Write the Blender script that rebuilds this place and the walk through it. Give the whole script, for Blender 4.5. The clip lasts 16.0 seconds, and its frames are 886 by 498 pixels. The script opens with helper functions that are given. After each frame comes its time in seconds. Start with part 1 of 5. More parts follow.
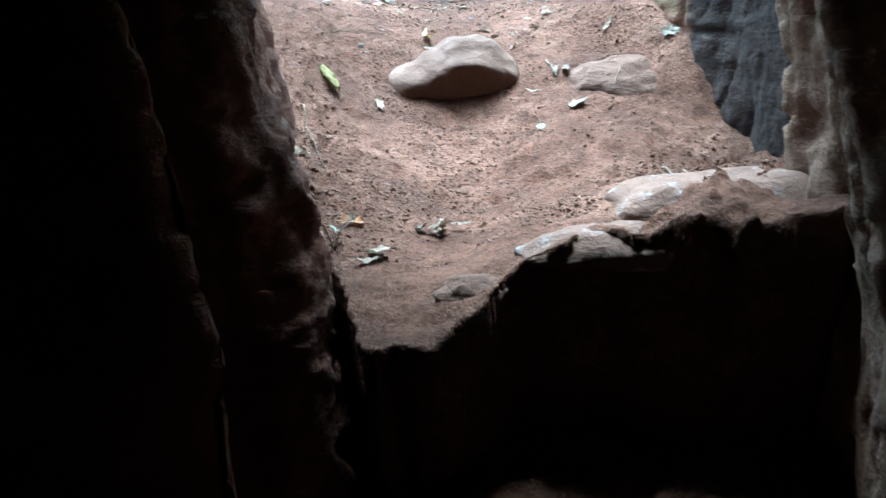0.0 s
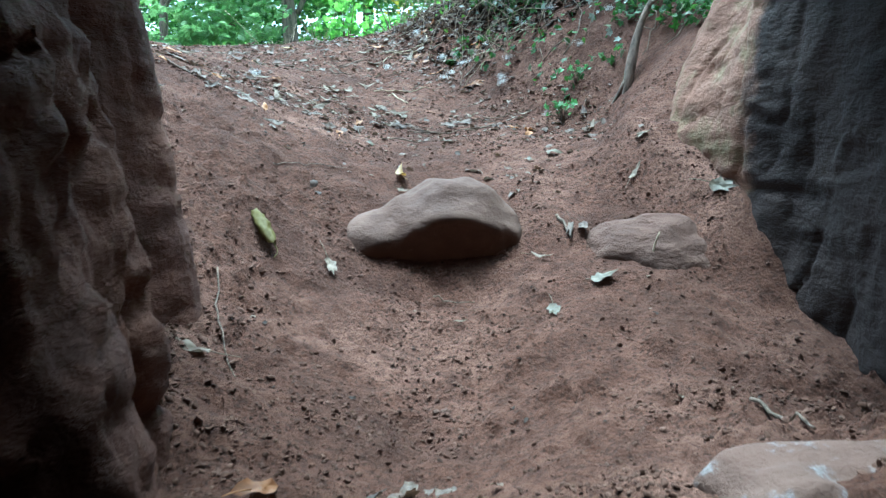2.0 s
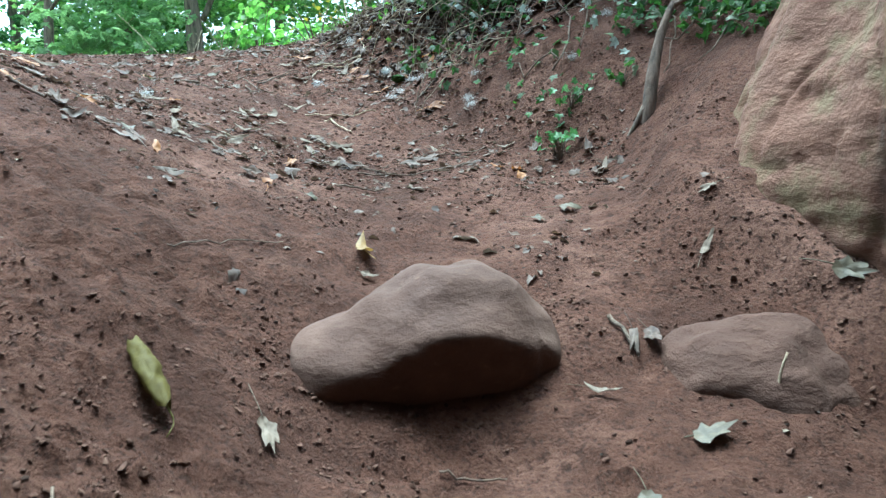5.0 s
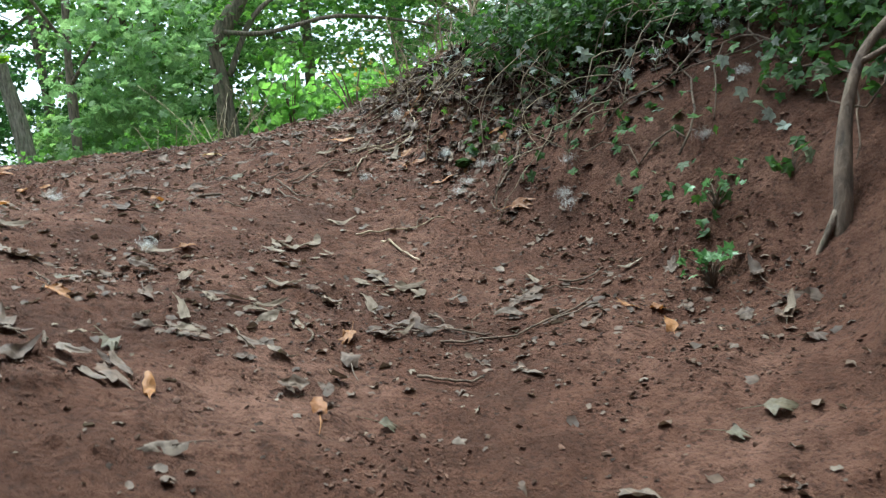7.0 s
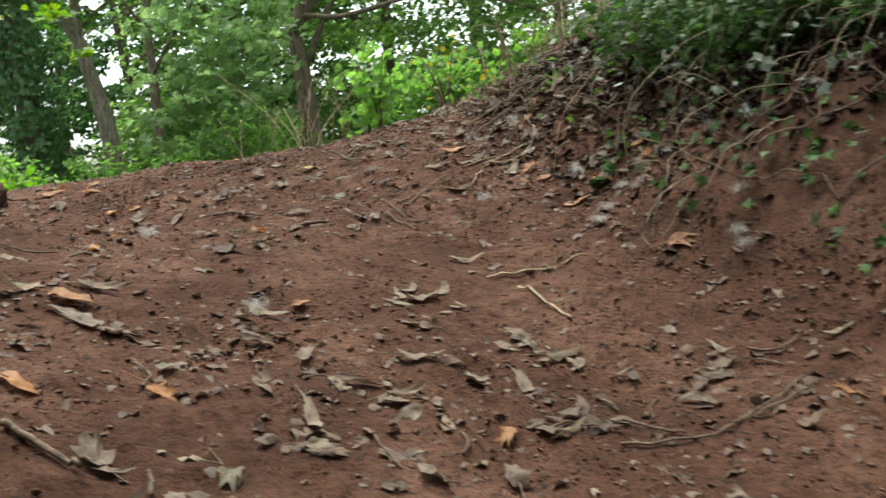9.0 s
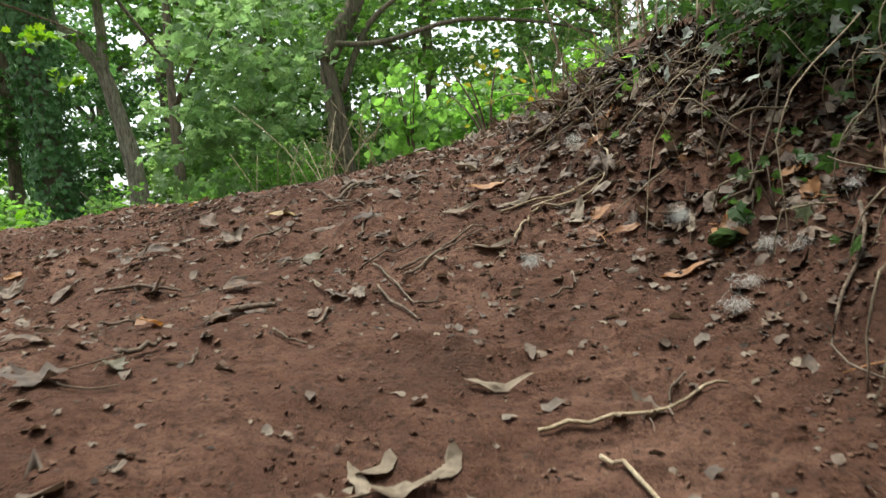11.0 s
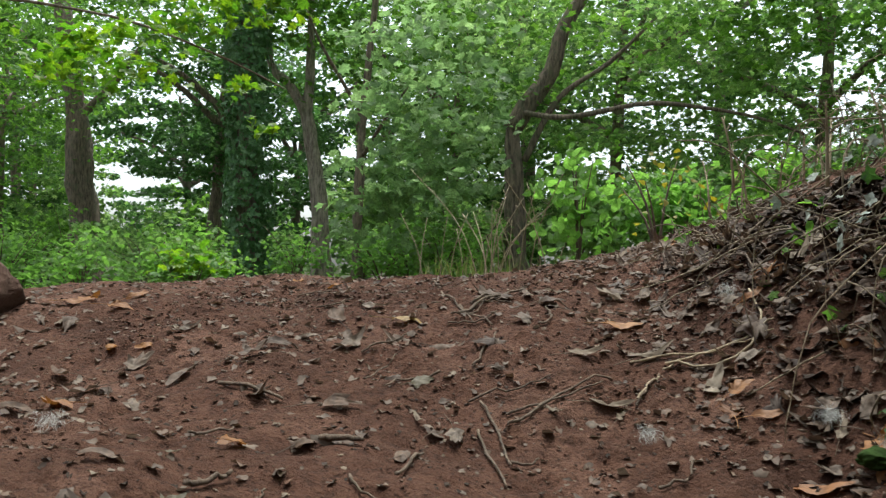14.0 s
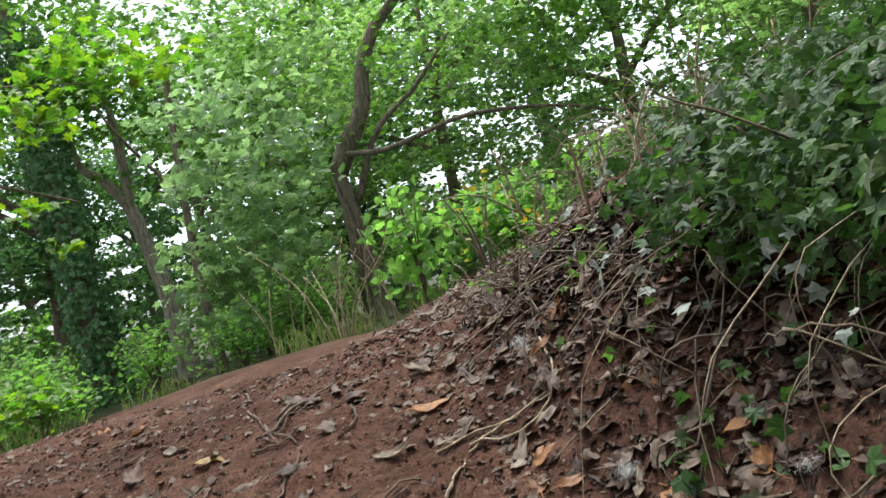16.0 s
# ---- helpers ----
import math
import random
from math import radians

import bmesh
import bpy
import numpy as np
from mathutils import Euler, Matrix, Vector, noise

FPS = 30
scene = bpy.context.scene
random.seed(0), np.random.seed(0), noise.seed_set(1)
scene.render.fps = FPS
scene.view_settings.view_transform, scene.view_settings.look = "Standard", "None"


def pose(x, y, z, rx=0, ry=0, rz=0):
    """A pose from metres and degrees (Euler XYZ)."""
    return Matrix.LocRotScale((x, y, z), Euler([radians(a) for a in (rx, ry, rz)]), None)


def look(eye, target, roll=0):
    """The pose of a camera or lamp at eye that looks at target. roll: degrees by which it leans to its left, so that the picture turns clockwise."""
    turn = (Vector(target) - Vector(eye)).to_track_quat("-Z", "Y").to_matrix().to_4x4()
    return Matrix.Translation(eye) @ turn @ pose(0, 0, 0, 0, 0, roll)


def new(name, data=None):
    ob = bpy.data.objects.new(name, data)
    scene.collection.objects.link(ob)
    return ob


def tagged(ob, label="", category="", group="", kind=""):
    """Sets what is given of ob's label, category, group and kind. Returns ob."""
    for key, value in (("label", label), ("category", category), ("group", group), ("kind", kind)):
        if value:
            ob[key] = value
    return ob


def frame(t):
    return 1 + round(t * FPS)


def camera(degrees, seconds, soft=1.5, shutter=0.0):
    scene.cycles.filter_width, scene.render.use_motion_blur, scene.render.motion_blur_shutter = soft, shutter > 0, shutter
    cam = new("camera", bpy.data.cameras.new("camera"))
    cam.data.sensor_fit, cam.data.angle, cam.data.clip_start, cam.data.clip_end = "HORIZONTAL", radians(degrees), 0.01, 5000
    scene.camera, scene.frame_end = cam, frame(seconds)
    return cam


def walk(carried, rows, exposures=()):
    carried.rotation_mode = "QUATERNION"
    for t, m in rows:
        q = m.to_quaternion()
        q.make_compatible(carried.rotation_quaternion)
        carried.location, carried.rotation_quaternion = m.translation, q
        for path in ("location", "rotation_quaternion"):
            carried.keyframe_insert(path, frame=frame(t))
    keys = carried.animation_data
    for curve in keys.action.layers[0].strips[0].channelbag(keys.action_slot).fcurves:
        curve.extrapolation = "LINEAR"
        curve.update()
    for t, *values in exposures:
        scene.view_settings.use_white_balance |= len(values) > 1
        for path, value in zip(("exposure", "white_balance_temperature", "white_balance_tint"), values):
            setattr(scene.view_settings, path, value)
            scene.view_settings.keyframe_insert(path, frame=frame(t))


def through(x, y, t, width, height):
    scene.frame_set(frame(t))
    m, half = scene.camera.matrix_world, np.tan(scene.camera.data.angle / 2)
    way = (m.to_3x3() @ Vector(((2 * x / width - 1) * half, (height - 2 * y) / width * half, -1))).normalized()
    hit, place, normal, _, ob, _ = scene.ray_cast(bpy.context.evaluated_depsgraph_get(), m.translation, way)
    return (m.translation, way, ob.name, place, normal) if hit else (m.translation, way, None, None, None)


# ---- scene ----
cam = camera(55.7, 16.0, soft=1.3, shutter=0.4)
PATH = [
    (0, (0.281, -0.928, 1.33), (0.274, 1.58, 0.641), -4.0),
    (0.5, (0.276, -0.751, 1.38), (0.139, 1.758, 0.713), -4.8),
    (1, (0.26, -0.261, 1.331), (0.137, 2.285, 0.821), -5.2),
    (1.5, (0.248, 0.213, 1.307), (0.248, 2.788, 0.947), -3.0),
    (2, (0.291, 0.524, 1.369), (0.394, 3.102, 1.051), -1.0),
    (2.5, (0.278, 0.767, 1.385), (0.433, 3.344, 1.071), 0.1),
    (3, (0.202, 0.939, 1.333), (0.402, 3.511, 1.016), 3.0),
    (3.5, (0.134, 1.301, 1.462), (0.363, 3.873, 1.157), 3.1),
    (3.7, (0.112, 1.45, 1.496), (0.359, 4.021, 1.196), 2.8),
    (5.8, (0.09, 2.575, 1.643), (0.498, 5.126, 1.349), -2.6),
    (6, (0.022, 2.783, 1.703), (0.428, 5.324, 1.328), -2.4),
    (6.5, (0.018, 3.028, 1.981), (0.3, 5.59, 1.642), -3.6),
    (7, (0.068, 3.273, 2.059), (0.307, 5.853, 1.827), -6.6),
    (7.5, (0.068, 3.331, 2.152), (0.263, 5.907, 1.864), -9.0),
    (8, (-0.013, 3.567, 2.215), (0.13, 6.148, 1.935), -8.2),
    (8.5, (-0.014, 3.826, 2.288), (0.052, 6.413, 2.025), -8.5),
    (9, (-0.153, 3.895, 2.341), (-0.14, 6.478, 2.054), -7.2),
    (9.2, (-0.23, 4.029, 2.368), (-0.298, 6.612, 2.077), -7.2),
    (11.3, (-0.021, 5.707, 2.334), (-0.173, 8.302, 2.264), -7.7),
    (11.5, (-0.064, 5.765, 2.411), (-0.273, 8.356, 2.418), -7.4),
    (12, (-0.085, 5.98, 2.442), (-0.536, 8.536, 2.601), -3.4),
    (12.5, (-0.082, 6.122, 2.392), (-0.705, 8.637, 2.602), 1.5),
    (13, (-0.023, 6.032, 2.505), (-0.701, 8.537, 2.669), -0.1),
    (13.5, (0.058, 5.872, 2.598), (-0.624, 8.379, 2.705), -0.0),
    (14, (0.138, 5.764, 2.596), (-0.503, 8.284, 2.648), 0.7),
    (14.5, (0.176, 5.73, 2.617), (-0.407, 8.263, 2.667), 0.4),
    (15, (0.332, 5.836, 2.661), (-0.078, 8.403, 2.675), -7.9),
    (15.5, (0.45, 5.911, 2.73), (0.14, 8.492, 2.802), -11.9),
    (16, (0.524, 6.02, 2.83), (0.27, 8.607, 2.912), -14.7),
]
walk(cam, [(t, look(eye, target, roll)) for t, eye, target, roll in PATH],
     exposures=((0, 3.72, 4500, -13), (1.0, 3.42, 4520, -13), (1.5, 2.89, 4550, -13), (2.5, 2.69, 4450, -14), (3.5, 2.74, 4480, -14), (6.0, 2.39, 5000, -8), (6.5, 2.34, 5050, -13), (7.0, 1.89, 5550, -3),
                (8.0, 1.84, 6100, -1), (9.0, 1.66, 6500, 1), (11.5, 1.64, 6500, 3), (12.0, 1.19, 6400, 4), (12.5, 1.02, 6300, 3), (14.5, 1.39, 6200, 3), (16.0, 1.59, 6100, 7)))

# ---- light: an overcast sky over a wood ----
world = bpy.data.worlds.new("sky")
scene.world = world
world.use_nodes = True
wn = world.node_tree
sky = wn.nodes.new("ShaderNodeTexSky")
sky.sky_type, sky.sun_disc, sky.sun_elevation, sky.sun_rotation = "NISHITA", False, radians(75), radians(-11)
sky.air_density, sky.dust_density, sky.ozone_density = 1.0, 4.0, 1.0
wash = wn.nodes.new("ShaderNodeHueSaturation")
wash.inputs["Saturation"].default_value = 0.35
wn.links.new(sky.outputs[0], wash.inputs["Color"])
wn.links.new(wash.outputs[0], wn.nodes["Background"].inputs[0])
wn.nodes["Background"].inputs[1].default_value = 0.15
sun = new("sun", bpy.data.lights.new("sun", "SUN"))
sun.data.energy, sun.data.angle, sun.data.color = 1.5, radians(25), (1.0, 0.96, 0.9)
sun.matrix_world = look((-2.5, 18.0, 52.0), (0.0, 5.0, 1.0))


# ---- materials ----
def material(name):
    m = bpy.data.materials.new(name)
    m.use_nodes = True
    return m, m.node_tree, m.node_tree.nodes["Principled BSDF"]


def add(tree, kind, **inputs):
    n = tree.nodes.new(kind)
    for k, v in inputs.items():
        n.inputs[k].default_value = v
    return n


def ramp(tree, fac, stops):
    n = tree.nodes.new("ShaderNodeValToRGB")
    while len(n.color_ramp.elements) < len(stops):
        n.color_ramp.elements.new(0.5)
    for e, (p, c) in zip(n.color_ramp.elements, stops):
        e.position, e.color = p, (*c, 1)
    tree.links.new(fac, n.inputs[0])
    return n.outputs[0]


def mix(tree, fac, a, b, blend="MIX"):
    n = tree.nodes.new("ShaderNodeMix")
    n.data_type, n.blend_type = "RGBA", blend
    for sock, v in ((n.inputs[0], fac), (n.inputs[6], a), (n.inputs[7], b)):
        if isinstance(v, bpy.types.NodeSocket):
            tree.links.new(v, sock)
        else:
            sock.default_value = v if isinstance(v, float) else (*v, 1)
    return n.outputs[2]


def tex(tree, scale, detail=6.0, rough=0.6, stretch=(1, 1, 1), kind="ShaderNodeTexNoise"):
    co = tree.nodes.new("ShaderNodeTexCoord")
    mp = tree.nodes.new("ShaderNodeMapping")
    mp.inputs["Scale"].default_value = stretch
    tree.links.new(co.outputs["Object"], mp.inputs[0])
    n = tree.nodes.new(kind)
    n.inputs["Scale"].default_value = scale
    if kind == "ShaderNodeTexNoise":
        n.inputs["Detail"].default_value, n.inputs["Roughness"].default_value = detail, rough
    tree.links.new(mp.outputs[0], n.inputs["Vector"])
    return n.outputs[0]


def bump(tree, shader, height, strength, distance, below=None):
    n = add(tree, "ShaderNodeBump", Strength=strength, Distance=distance)
    tree.links.new(height, n.inputs["Height"])
    if below is not None:
        tree.links.new(below, n.inputs["Normal"])
    tree.links.new(n.outputs[0], shader.inputs["Normal"])
    return n.outputs[0]


def soil_material():
    m, t, b = material("red sandy soil")
    broad, patch, grain, fine = tex(t, 1.3, 5), tex(t, 6, 6, 0.65), tex(t, 30, 8, 0.75), tex(t, 150, 4, 0.7)
    c = ramp(t, broad, ((0.34, (0.0652, 0.031, 0.0199)), (0.5, (0.116, 0.0566, 0.0367)), (0.66, (0.183, 0.0988, 0.0688))))
    c = mix(t, ramp(t, patch, ((0.36, (0.7, 0.7, 0.7)), (0.55, (0, 0, 0)))), c, (0.0693, 0.0325, 0.0207))
    c = mix(t, ramp(t, grain, ((0.38, (0.8, 0.8, 0.8)), (0.5, (0, 0, 0)))), c, (0.0489, 0.0241, 0.0161))
    c = mix(t, ramp(t, grain, ((0.57, (0, 0, 0)), (0.74, (0.45, 0.45, 0.45)))), c, (0.179, 0.101, 0.0688))
    c = mix(t, ramp(t, fine, ((0.64, (0, 0, 0)), (0.78, (0.3, 0.3, 0.3)))), c, (0.196, 0.132, 0.0995))
    clod = tex(t, 62, 3, 0.55)
    c = mix(t, ramp(t, clod, ((0.33, (0.65, 0.65, 0.65)), (0.41, (0, 0, 0)))), c, (0.0326, 0.017, 0.0123))
    # green-brown forest floor away from the trodden hollow
    co = t.nodes.new("ShaderNodeTexCoord")
    sep = t.nodes.new("ShaderNodeSeparateXYZ")
    t.links.new(co.outputs["Object"], sep.inputs[0])
    rng_node = add(t, "ShaderNodeMapRange")
    rng_node.inputs[1].default_value, rng_node.inputs[2].default_value = 14.0, 17.0
    t.links.new(sep.outputs[1], rng_node.inputs[0])
    c = mix(t, rng_node.outputs[0], c, (0.045, 0.05, 0.02))
    t.links.new(c, b.inputs["Base Color"])
    b.inputs["Roughness"].default_value = 0.95
    b.inputs["Specular IOR Level"].default_value = 0.15
    n = bump(t, b, patch, 0.8, 0.05)
    n = bump(t, b, grain, 0.9, 0.032, n)
    n = bump(t, b, clod, 0.9, 0.02, n)
    bump(t, b, fine, 0.8, 0.006, n)
    return m


def rock_material(name, dark, mid, light, green=0.0, pale=0.0, shade_y=None, relief=1.0):
    m, t, b = material(name)
    broad, bands, grain, fine = tex(t, 2.2, 5), tex(t, 5, 6, 0.6, (1, 1, 2.2)), tex(t, 28, 8, 0.7), tex(t, 160, 3, 0.6)
    c = ramp(t, broad, ((0.3, dark), (0.5, mid), (0.7, light)))
    c = mix(t, ramp(t, bands, ((0.35, (0.55, 0.55, 0.55)), (0.6, (0, 0, 0)))), c, tuple(v * 0.62 for v in mid))
    c = mix(t, ramp(t, grain, ((0.58, (0, 0, 0)), (0.75, (0.5, 0.5, 0.5)))), c, tuple(min(1, v * 1.35) for v in light))
    if green:
        c = mix(t, ramp(t, tex(t, 3.3, 7, 0.7), ((0.5, (0, 0, 0)), (0.62, (green, green, green)))), c, (0.13, 0.15, 0.06))
    if pale:
        c = mix(t, ramp(t, tex(t, 7.0, 7, 0.75), ((0.55, (0, 0, 0)), (0.68, (pale, pale, pale)))), c, (0.25, 0.25, 0.255))
    if shade_y is not None:
        # the recess's shade, painted dark across the face with a ragged edge
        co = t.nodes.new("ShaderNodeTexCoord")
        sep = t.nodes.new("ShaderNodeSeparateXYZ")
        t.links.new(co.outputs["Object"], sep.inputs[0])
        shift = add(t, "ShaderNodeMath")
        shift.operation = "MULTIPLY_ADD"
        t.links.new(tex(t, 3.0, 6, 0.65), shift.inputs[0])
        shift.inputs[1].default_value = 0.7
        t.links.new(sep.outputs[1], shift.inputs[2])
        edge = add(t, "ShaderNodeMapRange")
        edge.inputs[1].default_value, edge.inputs[2].default_value = shade_y + 0.3, shade_y + 0.46
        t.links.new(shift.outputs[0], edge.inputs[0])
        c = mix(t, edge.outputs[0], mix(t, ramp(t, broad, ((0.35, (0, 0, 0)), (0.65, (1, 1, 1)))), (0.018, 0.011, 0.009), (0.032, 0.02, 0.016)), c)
    t.links.new(c, b.inputs["Base Color"])
    b.inputs["Roughness"].default_value = 0.88
    b.inputs["Specular IOR Level"].default_value = 0.25
    n = bump(t, b, bands, 0.75 * relief, 0.05)
    n = bump(t, b, grain, 0.8 * relief, 0.018, n)
    bump(t, b, fine, 0.4, 0.003, n)
    return m


def leaf_material(name, colours, shine=0.45, through=0.35, gloss=0.35):
    """Leaf with translucence; the colour differs from leaf to leaf."""
    m, t, b = material(name)
    geo, inf = t.nodes.new("ShaderNodeNewGeometry"), t.nodes.new("ShaderNodeObjectInfo")
    s = add(t, "ShaderNodeMath")
    t.links.new(geo.outputs["Random Per Island"], s.inputs[0])
    t.links.new(inf.outputs["Random"], s.inputs[1])
    fr = t.nodes.new("ShaderNodeMath")
    fr.operation = "FRACT"
    t.links.new(s.outputs[0], fr.inputs[0])
    k = len(colours) - 1
    c = ramp(t, fr.outputs[0], [(i / k, col) for i, col in enumerate(colours)])
    blot = tex(t, 35, 4, 0.6)
    c = mix(t, ramp(t, blot, ((0.4, (0.6, 0.6, 0.6)), (0.62, (0, 0, 0)))), c, tuple(v * 0.6 for v in colours[0]))
    t.links.new(c, b.inputs["Base Color"])
    b.inputs["Roughness"].default_value = shine
    b.inputs["Specular IOR Level"].default_value = gloss
    bump(t, b, tex(t, 60, 3), 0.35, 0.004)
    if through:
        tr = t.nodes.new("ShaderNodeBsdfTranslucent")
        mx = t.nodes.new("ShaderNodeMixShader")
        br = t.nodes.new("ShaderNodeHueSaturation")
        br.inputs["Value"].default_value, br.inputs["Saturation"].default_value = 1.8, 1.1
        t.links.new(c, br.inputs["Color"])
        t.links.new(br.outputs[0], tr.inputs[0])
        mx.inputs[0].default_value = through
        t.links.new(b.outputs[0], mx.inputs[1])
        t.links.new(tr.outputs[0], mx.inputs[2])
        t.links.new(mx.outputs[0], t.nodes["Material Output"].inputs[0])
    return m


def bark_material(name, dark, light, stretch=(1, 1, 0.2), algae=0.5):
    m, t, b = material(name)
    ridge, spot = tex(t, 22, 7, 0.65, stretch), tex(t, 5, 5)
    c = ramp(t, ridge, ((0.35, dark), (0.62, light)))
    c = mix(t, ramp(t, spot, ((0.5, (0, 0, 0)), (0.66, (algae, algae, algae)))), c, (0.10, 0.12, 0.06))
    t.links.new(c, b.inputs["Base Color"])
    b.inputs["Roughness"].default_value = 0.9
    bump(t, b, ridge, 0.9, 0.03)
    return m


SOIL = soil_material()
CAVE = rock_material("cave sandstone", (0.0532, 0.0218, 0.0128), (0.0927, 0.0389, 0.023), (0.142, 0.0663, 0.0397))
# cave sandstone darkened for roof and end wall: shade put into the colour
SHADE_ROCK = rock_material("cave rock darkened for shade", (0.022, 0.013, 0.009), (0.036, 0.022, 0.016), (0.055, 0.036, 0.026))
RED_ROCK = rock_material("weathered red sandstone", (0.1, 0.054, 0.035), (0.16, 0.096, 0.064), (0.23, 0.152, 0.104), green=0.22)
# gully rock; the shade of its recess is put into the colour
RECESS_SHADED = rock_material("red sandstone with painted recess shade", (0.103, 0.048, 0.0281), (0.163, 0.0832, 0.0524), (0.219, 0.122, 0.079), green=0.3, shade_y=4.38)
BOULDER = rock_material("smooth brown sandstone", (0.066, 0.0364, 0.0248), (0.0968, 0.0558, 0.0387), (0.132, 0.081, 0.0565), relief=0.5)
DUSTY = rock_material("rock dusted with soil", (0.0686, 0.0346, 0.0226), (0.084, 0.0444, 0.0292), (0.109, 0.0624, 0.0418), relief=1.1)
PALE_ROCK = rock_material("sandstone with pale crust", (0.0968, 0.0546, 0.0378), (0.123, 0.073, 0.0528), (0.158, 0.101, 0.0748), pale=0.75)
BARK = bark_material("grey-brown bark", (0.06, 0.044, 0.032), (0.25, 0.19, 0.14))
PALE_BARK = bark_material("pale brown bark", (0.13, 0.1, 0.075), (0.44, 0.37, 0.29))
TWIG = bark_material("dry twig", (0.055, 0.038, 0.026), (0.17, 0.12, 0.083), algae=0.08)
STRAW = bark_material("dry tan stem", (0.20, 0.145, 0.085), (0.46, 0.37, 0.25), algae=0.08)
DEAD = leaf_material("withered leaf", ((0.0528, 0.0334, 0.0229), (0.0968, 0.0642, 0.044), (0.132, 0.0924, 0.066), (0.114, 0.0686, 0.0422), (0.176, 0.136, 0.101), (0.0792, 0.0484, 0.0326)), 0.7, 0.12)
PALE_DEAD = leaf_material("pale withered leaf", ((0.13, 0.0975, 0.0676), (0.227, 0.179, 0.13), (0.176, 0.137, 0.0988), (0.26, 0.215, 0.163)), 0.7, 0.12, 0.2)
ROTTED = leaf_material("rotted leaf", ((0.022, 0.014, 0.01), (0.045, 0.029, 0.02), (0.03, 0.02, 0.014)), 0.8, 0.0, 0.15)
ORANGE_DEAD = leaf_material("orange-brown leaf", ((0.20, 0.085, 0.03), (0.30, 0.14, 0.045), (0.16, 0.07, 0.03)), 0.6, 0.2)
YELLOW_LEAF = leaf_material("yellowing leaf", ((0.105, 0.08, 0.02), (0.095, 0.09, 0.024)), 0.65, 0.15, 0.12)
GREY_GREEN = leaf_material("grey-green fallen leaf", ((0.0864, 0.073, 0.0433), (0.13, 0.104, 0.0638)), 0.6, 0.15)
MAPLE = leaf_material("sycamore leaf", ((0.0486, 0.0997, 0.0216), (0.102, 0.199, 0.0392), (0.165, 0.294, 0.0539), (0.0778, 0.152, 0.0392)), 0.5, 0.6, 0.2)
# yellow-green leaf, brightened further: the sunlight on it is in the colour
BRIGHT = leaf_material("yellow-green sycamore leaf with painted sunlight", ((0.081, 0.198, 0.027), (0.135, 0.261, 0.0315), (0.198, 0.288, 0.0315), (0.099, 0.216, 0.0315)), 0.45, 0.5)
# paler copy of the canopy green: haze and daylight put into the colour
HAZY = leaf_material("canopy leaf paled for haze and light", ((0.0762, 0.139, 0.0439), (0.163, 0.273, 0.0823), (0.272, 0.396, 0.121), (0.125, 0.222, 0.0713), (0.315, 0.432, 0.154)), 0.48, 0.62, 0.22)
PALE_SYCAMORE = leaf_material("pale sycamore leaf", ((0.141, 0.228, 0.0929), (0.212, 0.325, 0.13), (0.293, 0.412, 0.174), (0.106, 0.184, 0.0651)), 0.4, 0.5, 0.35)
# darker leaf for the inner and far wood; its shade is painted in
DEEP = leaf_material("leaf with shade in its colour", ((0.035, 0.08, 0.024), (0.075, 0.15, 0.045), (0.13, 0.225, 0.075)), 0.5, 0.5, 0.2)
IVY = leaf_material("ivy leaf", ((0.026, 0.0594, 0.0147), (0.0472, 0.0972, 0.0221), (0.0826, 0.151, 0.0368), (0.059, 0.119, 0.0276), (0.0944, 0.184, 0.0368), (0.0354, 0.0756, 0.0184), (0.0649, 0.13, 0.0322), (0.0472, 0.0918, 0.0258), (0.177, 0.194, 0.12)), 0.48, 0.32, 0.22)
TREE_IVY = leaf_material("ivy leaf on a trunk", ((0.0562, 0.138, 0.0413), (0.1, 0.225, 0.0688), (0.175, 0.3, 0.125), (0.0875, 0.188, 0.0625)), 0.4, 0.25, 0.4)
VINE = bark_material("dry brown vine", (0.088, 0.064, 0.04), (0.288, 0.228, 0.152), algae=0.08)
DOWN = leaf_material("white down", ((0.42, 0.42, 0.4), (0.55, 0.55, 0.53)), 0.8, 0.4, 0.05)
PALE_IVY = leaf_material("pale dusty ivy leaf", ((0.15, 0.18, 0.14), (0.22, 0.25, 0.2), (0.3, 0.32, 0.28)), 0.55, 0.2)
NETTLE = leaf_material("nettle leaf", ((0.133, 0.253, 0.055), (0.188, 0.341, 0.077), (0.115, 0.209, 0.055)), 0.45, 0.58)
GRASS = leaf_material("grass blade", ((0.08, 0.14, 0.03), (0.14, 0.18, 0.05), (0.26, 0.24, 0.1)), 0.6, 0.3)
GOLD = leaf_material("yellow shrub leaf", ((0.248, 0.21, 0.032), (0.186, 0.196, 0.04)), 0.5, 0.4)


# ---- mesh helpers ----
def mesh_of(name, verts, tris, mat, smooth=True):
    verts, tris = np.asarray(verts, np.float32), np.asarray(tris, np.int32)
    me = bpy.data.meshes.new(name)
    k = tris.shape[1]
    me.vertices.add(len(verts))
    me.vertices.foreach_set("co", verts.ravel())
    me.loops.add(tris.size)
    me.loops.foreach_set("vertex_index", tris.ravel())
    me.polygons.add(len(tris))
    me.polygons.foreach_set("loop_start", np.arange(0, tris.size, k, dtype=np.int32))
    me.polygons.foreach_set("use_smooth", np.full(len(tris), smooth))
    me.materials.append(mat)
    me.update(calc_edges=True)
    return me


def part(name, me, parent, label=""):
    ob = new(name, me)
    ob.parent = parent
    if label:
        tagged(ob, label)
    return ob


